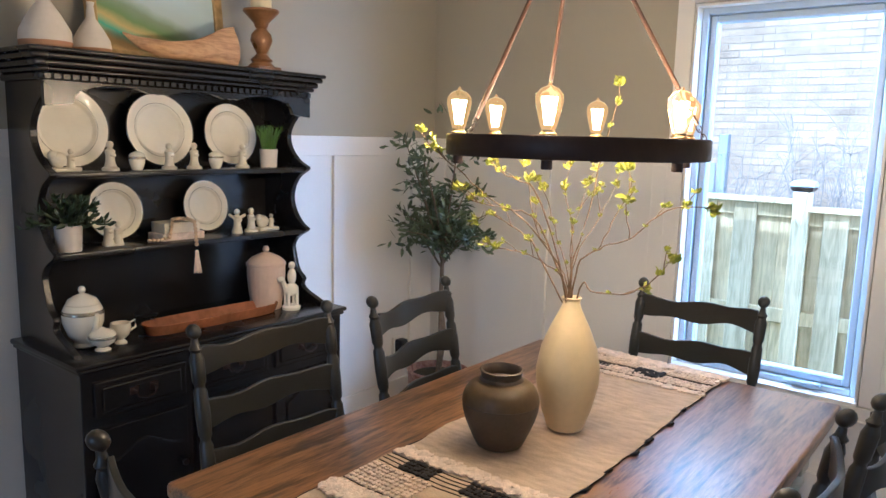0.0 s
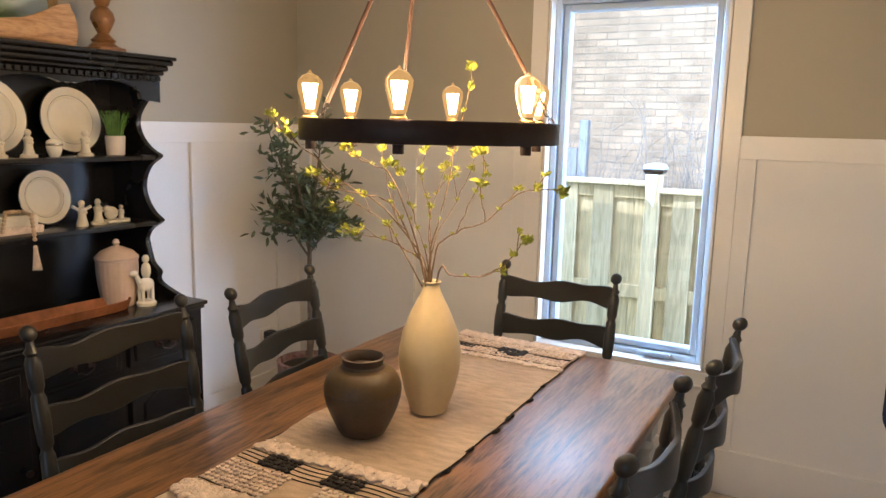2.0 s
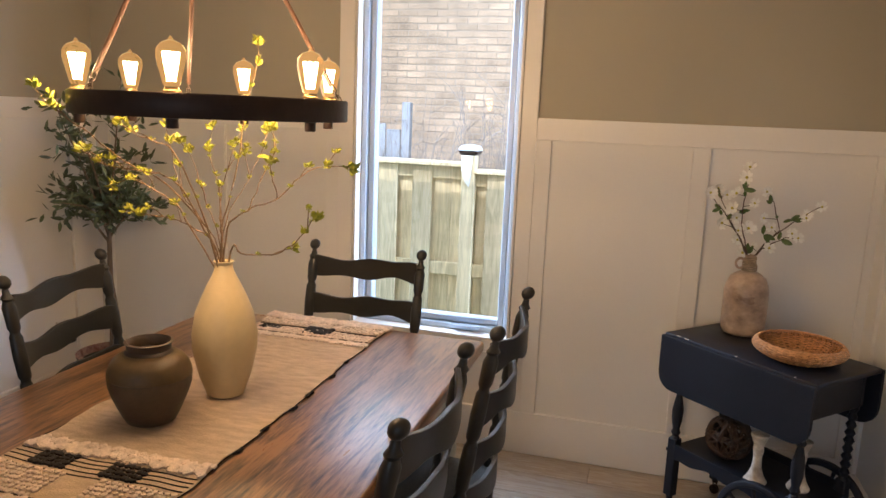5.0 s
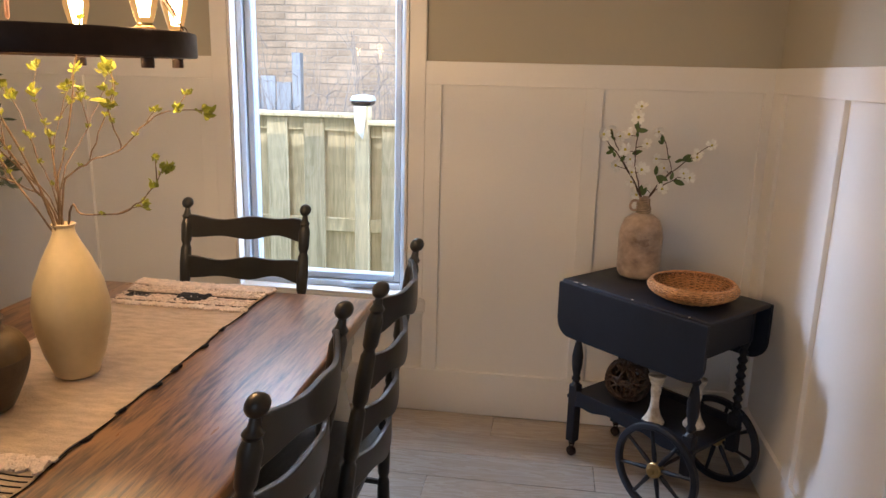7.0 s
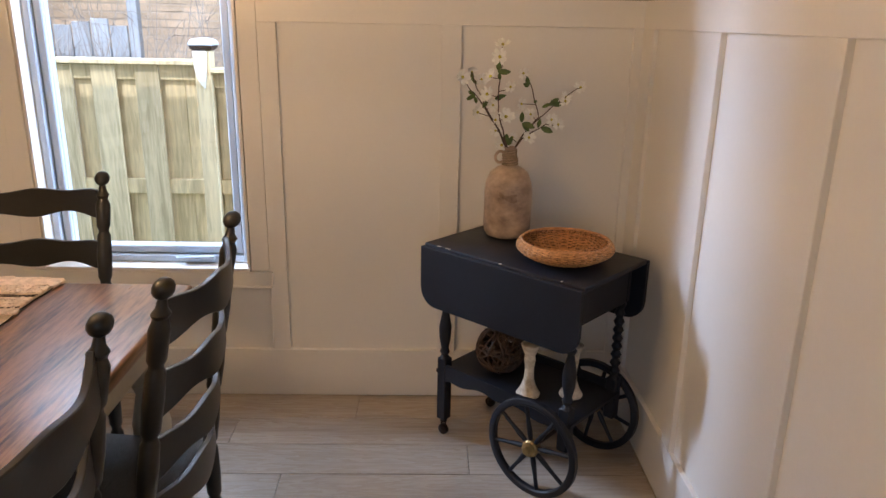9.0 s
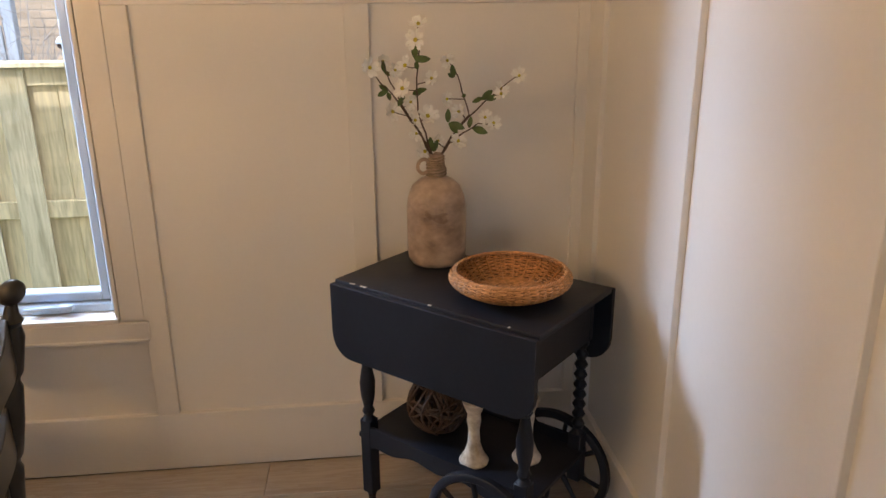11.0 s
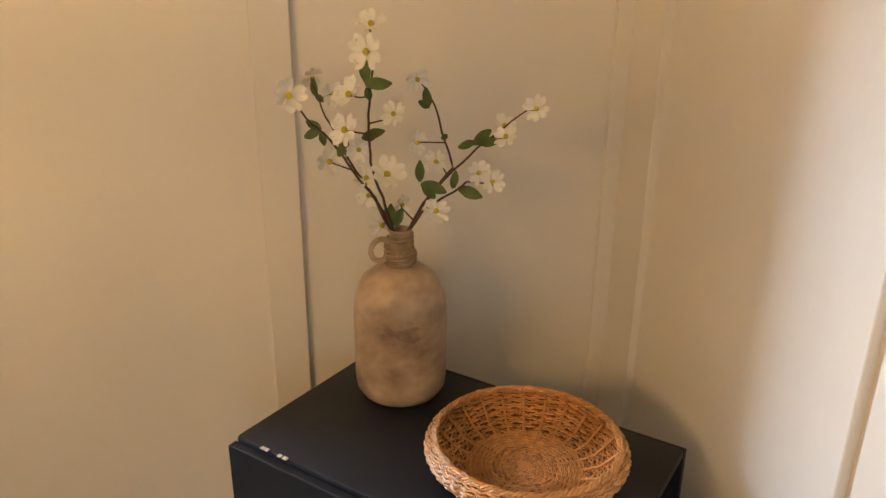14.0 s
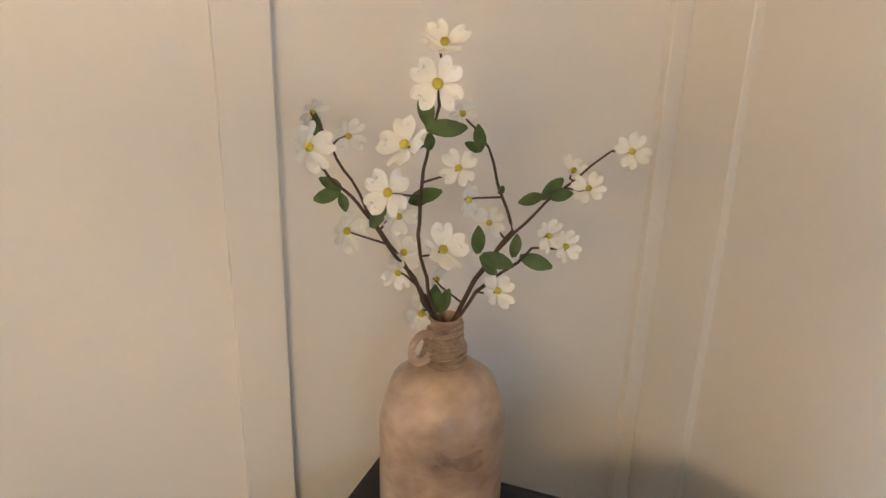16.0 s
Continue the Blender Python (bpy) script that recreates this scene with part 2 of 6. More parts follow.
# the room
def build_room():
    t = 0.15
    y0 = WALL_Y + BD
    bm = bmesh.new()
    box(bm, LEFT_X - BD - t, WX0, y0, y0 + t, 0, 3.1)
    box(bm, WX1, RIGHT_X + BD + t, y0, y0 + t, 0, 3.1)
    box(bm, WX0, WX1, y0, y0 + t, 0, WZ0)
    box(bm, WX0, WX1, y0, y0 + t, WZ1, 3.1)
    structure("wall_north", bm, SAGE, "greige painted wall above white panelling, with a tall window")
    bm = bmesh.new()
    box(bm, LEFT_X - BD - t, LEFT_X - BD, SOUTH_Y, y0, 0, 3.1)
    structure("wall_west", bm, SAGE, "greige painted wall above white panelling")
    bm = bmesh.new()
    box(bm, RIGHT_X + BD, RIGHT_X + BD + t, SOUTH_Y, y0, 0, 3.1)
    structure("wall_east", bm, SAGE, "greige painted wall above white panelling")
    bm = bmesh.new()
    # opening added in this unseen wall to hold the rear fill lamp
    sx0, sx1, sz0, sz1 = -1.15, 0.55, 0.45, 2.15
    a, b = LEFT_X - BD - t, RIGHT_X + BD + t
    box(bm, a, sx0, SOUTH_Y - t, SOUTH_Y, 0, 3.1)
    box(bm, sx1, b, SOUTH_Y - t, SOUTH_Y, 0, 3.1)
    box(bm, sx0, sx1, SOUTH_Y - t, SOUTH_Y, 0, sz0)
    box(bm, sx0, sx1, SOUTH_Y - t, SOUTH_Y, sz1, 3.1)
    structure("wall_south", bm, SAGE, "greige painted wall with an added opening for the fill lamp")
    bm = bmesh.new()
    box(bm, LEFT_X - BD, RIGHT_X + BD, SOUTH_Y, y0, CEIL_Z, CEIL_Z + 0.2)
    structure("ceiling", bm, CEILING, "flat white painted ceiling")
    bm = bmesh.new()
    box(bm, a, b, SOUTH_Y - t, y0 + t, -0.2, -0.012)
    floor = structure("floor", bm, MORTAR, "pale grey-brown wooden plank floor")

    # white boards: rails, stiles and baseboards
    bb, r0, r1 = 0.187, 1.35, 1.437
    def boards(name, pieces, along, face, sign):
        bm = bmesh.new()
        for u0, u1, z0, z1 in pieces:
            lo, hi = sorted((face, face + sign * (BD - 0.0005)))
            if along == "x":
                box(bm, u0, u1, lo, hi, z0, z1, 0.0015)
            else:
                box(bm, lo, hi, u0, u1, z0, z1, 0.0015)
        return structure(name, bm, WHITE, "white painted wooden wall panelling")
    def panels(along, face, sign, stops, lo, hi, holes=()):
        # stops: the stiles, as (from, to)
        run = [(lo, hi)]
        for a, b in holes:
            run = [(lo, a), (b, hi)]
        boards("baseboard", [(lo, hi, 0, bb)], along, face, sign)
        boards("trim", [(a, b, r0, r1) for a, b in run], along, face, sign)
        boards("trim", [(a, b, bb, r0) for a, b in stops], along, face, sign)
    panels("x", WALL_Y, 1, [(LEFT_X - BD, -2.15), (-1.592, -1.52), (-1.02, -0.955), (-0.098, -0.035), (0.506, 0.572), (1.138, RIGHT_X + BD - 0.0005)], LEFT_X - BD + 0.0005, RIGHT_X + BD - 0.0005, [(-0.955, -0.098)])
    ys = [-3.2 + 0.5, -2.0, -1.45, -0.87, -0.30, 0.27, 0.84, 1.41, 1.98]
    panels("y", LEFT_X, -1, [(y, y + 0.072) for y in ys] + [(2.636, 2.708), (3.18, 3.35)], SOUTH_Y, WALL_Y)
    ye = [2.682 - 0.559 * k for k in range(1, 11)]
    panels("y", RIGHT_X, 1, [(3.232, 3.35), (2.682, 2.752)] + [(y, y + 0.071) for y in ye], SOUTH_Y, WALL_Y)
    # white panels between the boards, a thin skin over the wall
    for along, face, lo, hi in (("x", WALL_Y + BD, LEFT_X, WX0 - 0.07), ("x", WALL_Y + BD, WX1 + 0.067, RIGHT_X)):
        bm = bmesh.new()
        box(bm, lo, hi, WALL_Y + BD - 0.003, WALL_Y + BD, bb, r0)
        structure("trim", bm, WHITE, "smooth white painted wall panel")
    bm = bmesh.new()
    box(bm, WX0 - 0.07, WX1 + 0.067, WALL_Y + BD - 0.003, WALL_Y + BD, bb, WZ0 - 0.07)
    structure("trim", bm, WHITE, "smooth white painted wall panel")
    for x0, x1 in ((LEFT_X - BD, LEFT_X - BD + 0.003), (RIGHT_X + BD - 0.003, RIGHT_X + BD)):
        bm = bmesh.new()
        box(bm, x0, x1, SOUTH_Y, WALL_Y, bb, r0)
        structure("trim", bm, WHITE, "smooth white painted wall panel")
    return floor


def build_window():
    # casing, proud of the boards
    y = WALL_Y
    bm = bmesh.new()
    box(bm, WX0 - 0.072, WX0 - 0.004, y - 0.004, y + BD, WZ0 - 0.005, WZ1 + 0.075, 0.002)
    box(bm, WX1 + 0.004, WX1 + 0.068, y - 0.004, y + BD, WZ0 - 0.005, WZ1 + 0.075, 0.002)
    box(bm, WX0 - 0.004, WX1 + 0.004, y - 0.004, y + BD, WZ1 + 0.005, WZ1 + 0.075, 0.002)
    structure("trim", bm, WHITE, "white painted window casing")
    bm = bmesh.new()
    box(bm, WX0 - 0.085, WX1 + 0.08, y - 0.008, y + BD, WZ0 - 0.062, WZ0 - 0.008, 0.003)
    box(bm, WX0 - 0.08, WX1 + 0.075, y - 0.012, y + BD, WZ0 - 0.070, WZ0 - 0.058, 0.003)
    structure("trim", bm, WHITE, "white painted apron under the window")
    # jamb lining and sill
    bm = bmesh.new()
    d = y + BD + 0.15
    box(bm, WX0, WX0 + 0.010, y - 0.002, d, WZ0, WZ1)
    box(bm, WX1 - 0.010, WX1, y - 0.002, d, WZ0, WZ1)
    box(bm, WX0 + 0.010, WX1 - 0.010, y - 0.002, d, WZ1 - 0.010, WZ1)
    box(bm, WX0 - 0.0, WX1 + 0.0, y - 0.010, d, WZ0 - 0.008, WZ0 + 0.006, 0.002)
    structure("window_sill", bm, WHITE, "white painted window reveal and sill")
    win = tagged(new("window_1"), "tall white vinyl casement window with a winding handle", "window", kind="structure")
    fy0, fy1 = y + 0.055, y + 0.135
    x0, x1, z0, z1 = WX0 + 0.010, WX1 - 0.010, WZ0 + 0.006, WZ1 - 0.010
    bm = bmesh.new()
    w = 0.026
    box(bm, x0, x0 + w, fy0, fy1, z0, z1, 0.003)
    box(bm, x1 - w, x1, fy0, fy1, z0, z1, 0.003)
    box(bm, x0 + w, x1 - w, fy0, fy1, z0, z0 + w, 0.003)
    box(bm, x0 + w, x1 - w, fy0, fy1, z1 - w, z1, 0.003)
    part("window_frame", bm, VINYL, win, "white vinyl outer frame with sky-light tint")
    bm = bmesh.new()
    a0, a1, b0, b1, s = x0 + w + 0.003, x1 - w - 0.003, z0 + w + 0.003, z1 - w - 0.003, 0.028
    g0, g1 = fy0 + 0.018, fy1 - 0.008
    box(bm, a0, a0 + s, g0, g1, b0, b1, 0.004)
    box(bm, a1 - s, a1, g0, g1, b0, b1, 0.004)
    box(bm, a0 + s, a1 - s, g0, g1, b0, b0 + s, 0.004)
    box(bm, a0 + s, a1 - s, g0, g1, b1 - s, b1, 0.004)
    part("sash", bm, VINYL, win, "white vinyl sash with sky-light tint")
    bm = bmesh.new()
    box(bm, a0 + s, a1 - s, g0 + 0.018, g0 + 0.022, b0 + s, b1 - s)
    pane = part("pane", bm, PANE, win, "clear window pane")
    pane.visible_shadow = False
    bm = bmesh.new()
    hx = -0.36
    box(bm, hx - 0.055, hx + 0.045, fy0 - 0.018, fy0, z0 + 0.006, z0 + 0.024, 0.004, 2)
    box(bm, hx + 0.02, hx + 0.06, fy0 - 0.028, fy0 - 0.004, z0 + 0.016, z0 + 0.032, 0.005, 2)
    tube(bm, [(hx - 0.075, fy0 - 0.022, z0 + 0.020), (hx, fy0 - 0.03, z0 + 0.026), (hx + 0.05, fy0 - 0.02, z0 + 0.024)], [0.008, 0.006, 0.008])
    part("window_handle", bm, VINYL, win, "white folding crank handle with sky-light tint", smooth=True)


build_room()
build_window()



# lathe shortcut
def tween(u, stops):
    for (a, p), (b, q) in zip(stops, stops[1:]):
        if u <= b:
            return p + (q - p) * (u - a) / (b - a)
    return stops[-1][1]


def turned(name, profile, mat, parent=None, label="", seg=20, m=None):
    bm = bmesh.new()
    lathe(bm, profile, seg, m)
    return part(name, bm, mat, parent, label, smooth=True)


# more materials
PORCELAIN = material("cream_glazed_porcelain", (0.82, 0.77, 0.65), 0.10, vary=0.04, scale=6, bump=0.0, coat=0.4)
BISQUE = material("unglazed_ivory_bisque", (0.68, 0.62, 0.49), 0.5, vary=0.12, scale=20, fine=60, bump=0.3)
PINKISH = material("blush_ribbed_ceramic", (0.60, 0.47, 0.39), 0.4, vary=0.08, scale=12)
SILVER = material("silver_band", (0.42, 0.38, 0.30), 0.25, metal=0.8, vary=0.1, bump=0.0)
COPPER = material("copper_brown_glaze", (0.30, 0.115, 0.045), 0.17, metal=0.15, vary=0.3, scale=9)
POTWHITE = material("matte_white_pot", (0.62, 0.57, 0.52), 0.6, vary=0.06, scale=12)
GRASSY = material("bright_green_grass", (0.10, 0.22, 0.020), 0.5, vary=0.35, scale=40)
LEAF = island_tint(material("dark_green_leaf", (0.035, 0.060, 0.026), 0.45, vary=0.4, scale=14), 0.35)
OLIVE = island_tint(material("olive_leaf", (0.085, 0.115, 0.058), 0.45, vary=0.4, scale=10), 0.40)
BARK = material("grey_brown_bark", (0.17, 0.125, 0.085), 0.8, vary=0.35, scale=20, fine=90, bump=0.5)
TWIG = material("golden_brown_twig", (0.185, 0.118, 0.058), 0.65, vary=0.3, scale=30, fine=90, bump=0.4)
DARKTWIG = material("dark_brown_twig", (0.075, 0.045, 0.032), 0.65, vary=0.3, scale=30, bump=0.3)
YELLOW = island_tint(material("yellow_green_bud", (0.38, 0.41, 0.035), 0.55, vary=0.3, scale=40, bump=0.0), 0.3)
PETAL = material("white_silk_petal", (0.90, 0.90, 0.87), 0.5, vary=0.05, scale=30, fine=120, bump=0.15)
CENTRE = material("yellow_flower_centre", (0.58, 0.50, 0.04), 0.6, vary=0.3, scale=90)
DOGLEAF = island_tint(material("silk_green_leaf", (0.075, 0.125, 0.030), 0.5, vary=0.3, scale=30, bump=0.2), 0.25)
RUNNER = material("natural_woven_cotton", (0.60, 0.465, 0.335), 0.95, vary=0.17, stretch=(0.35, 1, 1), scale=60, fine=420, bump=0.9)
YARN = material("cream_yarn", (0.80, 0.66, 0.55), 0.95, vary=0.2, scale=60, fine=300, bump=0.8)
BLACKYARN = material("black_yarn", (0.018, 0.015, 0.016), 0.9, vary=0.3, scale=60, fine=300, bump=0.5)
# cream vase; the bulbs' warm light is mixed into this base colour
VASE = material("bulb_warmed_cream_vase", (0.64, 0.52, 0.30), 0.42, vary=0.07, scale=5, fine=60, bump=0.08)
POTBROWN = material("brown_stoneware", (0.072, 0.052, 0.036), 0.48, vary=0.3, scale=9, fine=80, bump=0.25, colour2=(0.045, 0.033, 0.026))
POTOCHRE = material("ochre_glaze", (0.105, 0.068, 0.028), 0.42, vary=0.25, scale=12, fine=80, bump=0.15)
WICKER = island_tint(material("tan_wicker", (0.56, 0.28, 0.105), 0.38, vary=0.25, scale=9, fine=140, bump=0.3), 0.42)
# shade in the basket's gaps, painted on an added sheet
GAPSHADE = material("weave_gap_shade", (0.10, 0.045, 0.018), 0.7, vary=0.3, scale=30)
VINE = island_tint(material("dark_vine", (0.060, 0.033, 0.019), 0.6, vary=0.4, scale=25, bump=0.4), 0.4)
BRASS = material("aged_brass", (0.45, 0.32, 0.14), 0.35, metal=0.9, vary=0.2, scale=40)
CRACKLE = material("distressed_white_paint", (0.66, 0.62, 0.54), 0.6, vary=0.35, scale=26, fine=90, bump=0.4, colour2=(0.30, 0.24, 0.17))
JUG = material("weathered_clay", (0.56, 0.42, 0.31), 0.30, vary=0.2, stretch=(1, 1, 1.3), scale=7, fine=34, bump=0.2, colour2=(0.12, 0.082, 0.062), coat=0.15)
JUTE = material("jute_wrap", (0.36, 0.27, 0.18), 0.85, vary=0.3, scale=60, fine=200, bump=0.8)
GOLDWOOD = material("bronzed_turned_wood", (0.27, 0.135, 0.052), 0.30, metal=0.25, vary=0.3, scale=14, coat=0.2)
DRIFT = wood("driftwood", (0.54, 0.34, 0.18), (0.30, 0.165, 0.078), 0.55, axis=1, scale=1.6)
CANDLE = material("ivory_wax", (0.75, 0.66, 0.42), 0.4, vary=0.04, bump=0.0)
STRAP = material("brown_leather_strap", (0.080, 0.040, 0.021), 0.45, vary=0.2, scale=20)
GILT = material("gilt_frame", (0.45, 0.32, 0.14), 0.4, metal=0.6, vary=0.2, scale=30)
BEAD = material("wooden_bead", (0.55, 0.40, 0.25), 0.5, vary=0.2, scale=40)
CLOTH = material("red_checked_cloth", (0.34, 0.23, 0.19), 0.9, vary=0.4, scale=30, fine=160, bump=0.6, colour2=(0.16, 0.05, 0.04))
SOIL = material("dark_moss", (0.030, 0.026, 0.016), 0.95, vary=0.3, scale=40, bump=0.8)


def build_table():
    m = pose(-1.042, 1.068, 0)
    t = thing("dining_table", m, "oak-topped dining table with a worn cream painted base", "table")
    w, d, top = 0.952, 1.435, 0.757
    bm = bmesh.new()
    box(bm, 0, w, 0, d, top - 0.034, top, 0.009, 3)
    part("tabletop", bm, TABLE, t, "brown oak top with open grain and rounded edges", smooth=True)
    bm = bmesh.new()
    ins = 0.05
    box(bm, ins, w - ins, ins, ins + 0.022, top - 0.125, top - 0.034, 0.002)
    box(bm, ins, w - ins, d - ins - 0.022, d - ins, top - 0.125, top - 0.034, 0.002)
    box(bm, ins, ins + 0.022, ins + 0.022, d - ins - 0.022, top - 0.125, top - 0.034, 0.002)
    box(bm, w - ins - 0.022, w - ins, ins + 0.022, d - ins - 0.022, top - 0.125, top - 0.034, 0.002)
    part("apron", bm, CREAM, t, "cream painted apron")
    prof = [(0.02, 0), (0.026, 0.02), (0.03, 0.06), (0.022, 0.09), (0.034, 0.12), (0.026, 0.16), (0.036, 0.3), (0.044, 0.44), (0.028, 0.52), (0.04, 0.55), (0.03, 0.58)]
    for x in (ins + 0.045, w - ins - 0.045):
        for y in (ins + 0.045, d - ins - 0.045):
            bm = bmesh.new()
            lathe(bm, prof, 16, Matrix.Translation((x, y, 0)))
            box(bm, x - 0.04, x + 0.04, y - 0.04, y + 0.04, 0.578, top - 0.036, 0.003)
            part("leg", bm, CREAM, t, "turned cream painted leg", smooth=True)


def post_profile(height):
    # sausage-turned post with a round finial
    pts, z = [(0.012, 0.0), (0.016, 0.03)], 0.03
    stops = [0.17, 0.30, 0.44, 0.575, 0.705, 0.835]
    for s in stops:
        pts += [(0.0185, (z + s) / 2), (0.0165, s - 0.012), (0.0125, s - 0.003), (0.0125, s + 0.003), (0.0165, s + 0.012)]
        z = s
    pts += [(0.0180, height - 0.085), (0.0125, height - 0.068), (0.0165, height - 0.060), (0.0100, height - 0.050), (0.0085, height - 0.040)]
    for k in range(7):
        a = -1.15 + k * (math.pi / 2 + 1.15) / 6
        pts.append((max(0.0185 * math.cos(a), 0.0), height - 0.0185 + 0.0185 * math.sin(a)))
    return pts


def build_chair(width=0.405, height=0.985):
    t = thing("dining_chair", Matrix(), "worn black ladder-back dining chair with a woven rush seat", "chair", "chairs round the table")
    h = width / 2
    lean = math.atan2(0.088, 0.52)
    for s in (-1, 1):
        bm = bmesh.new()
        lathe(bm, post_profile(height), 12, Matrix.Translation((s * h, 0, 0)))
        for v in bm.verts:
            v.co.y -= 0.088 * (max(0.0, v.co.z - 0.44) / 0.545) ** 1.15
        part("back_post", bm, CHAIRPAINT, t, "turned back post with a ball finial", smooth=True)
    for z0 in (0.895, 0.765, 0.640, 0.520):
        bm = bmesh.new()
        n = 18
        rows = []
        for k in range(n + 1):
            u = -1 + 2 * k / n
            x = u * (h - 0.010)
            swing = math.sin(2.6 * u + 0.5)
            zt = z0 + 0.033 - 0.0085 * swing + 0.005 * math.cos(2 * math.pi * u)
            zb = z0 - 0.032 - 0.0085 * swing - 0.006 * math.cos(2 * math.pi * u)
            y = -0.088 * ((z0 - 0.44) / 0.545) ** 1.15 - 0.040 * (1 - u * u)
            rows.append([bm.verts.new(c) for c in ((x, y - 0.006, zb), (x, y + 0.006, zb), (x, y + 0.006, zt), (x, y - 0.006, zt))])
        for a, b in zip(rows, rows[1:]):
            for k in range(4):
                q = (k + 1) % 4
                bm.faces.new((a[k], a[q], b[q], b[k]))
        bm.faces.new(rows[0])
        bm.faces.new(rows[-1][::-1])
        part("slat", bm, CHAIRPAINT, t, "wavy-edged curved back slat", smooth=True, bevel=0.002)
    f = 0.235
    for s in (-1, 1):
        turned("front_leg", [(0.012, 0), (0.017, 0.03), (0.020, 0.12), (0.014, 0.16), (0.020, 0.20), (0.020, 0.33), (0.014, 0.36), (0.019, 0.40), (0.018, 0.452), (0.006, 0.46)], CHAIRPAINT, t, "", 12, Matrix.Translation((s * f, 0.40, 0)))
        for z in (0.16, 0.28):
            bm = bmesh.new()
            tube(bm, [(s * h, 0, z), (s * (h + f) / 2, 0.2, z), (s * f, 0.40, z)], [0.008, 0.013, 0.008], 8)
            part("rung", bm, CHAIRPAINT, t, "", smooth=True)
    for z in (0.14, 0.27):
        bm = bmesh.new()
        tube(bm, [(-f, 0.40, z), (0, 0.40, z), (f, 0.40, z)], [0.008, 0.014, 0.008], 8)
        part("rung", bm, CHAIRPAINT, t, "", smooth=True)
    bm = bmesh.new()
    tube(bm, [(-h, 0, 0.2), (0, 0, 0.2), (h, 0, 0.2)], [0.008, 0.013, 0.008], 8)
    part("rung", bm, CHAIRPAINT, t, "", smooth=True)
    bm = bmesh.new()
    n = 14
    grid = {}
    for i in range(n + 1):
        for j in range(n + 1):
            u, v = -1 + 2 * i / n, j / n
            hw = (h - 0.002) * (1 - v) + (f + 0.012) * v
            edge = max(abs(u), abs(2 * v - 1))
            z = 0.462 - 0.016 * edge ** 4 - 0.010 * (1 - edge) + 0.002 * math.sin(40 * edge)
            grid[i, j] = bm.verts.new((u * hw, -0.012 + v * 0.435, z))
            grid[i, j, 1] = bm.verts.new((u * hw * 0.99, -0.008 + v * 0.425, 0.425))
    for i in range(n):
        for j in range(n):
            bm.faces.new((grid[i, j], grid[i + 1, j], grid[i + 1, j + 1], grid[i, j + 1]))
            bm.faces.new((grid[i, j + 1, 1], grid[i + 1, j + 1, 1], grid[i + 1, j, 1], grid[i, j, 1]))
    for i in range(n):
        for j0, flip in ((0, 0), (n, 1)):
            q = [grid[i, j0], grid[i, j0, 1], grid[i + 1, j0, 1], grid[i + 1, j0]]
            bm.faces.new(q[::-1] if flip else q)
            q = [grid[j0, i], grid[j0, i + 1], grid[j0, i + 1, 1], grid[j0, i, 1]]
            bm.faces.new(q[::-1] if flip else q)
    part("seat", bm, RUSH, t, "dark woven rush seat", smooth=True)
    return t


def place_chairs():
    first = build_chair()
    # tops of the back posts, right-hand one seen from behind first
    tops = [((0.025, 1.376), (0.028, 1.768)), ((0.065, 1.908), (0.066, 2.325)), ((-0.358, 2.702), (-0.770, 2.728)),
            ((-1.270, 2.250), (-1.225, 1.840)), ((-1.278, 1.709), (-1.311, 1.317)), ((-0.861, 0.848), (-0.456, 0.842))]
    for k, (a, b) in enumerate(tops):
        a, b = Vector(a), Vector(b)
        along = (b - a).normalized()
        mid = (a + b) / 2
        # the local x axis runs along the back; the seat lies on the +y side
        facing = Vector((-along.y, along.x))
        centre = Vector((-0.56, 1.78))
        if facing.dot(centre - mid) < 0:
            facing = -facing
        foot = mid + 0.088 * facing
        angle = math.degrees(math.atan2(facing.y, facing.x)) - 90
        m = pose(foot.x, foot.y, 0, 0, 0, angle)
        if k == 0:
            first.matrix_world = m
        else:
            copy_thing(first, m)


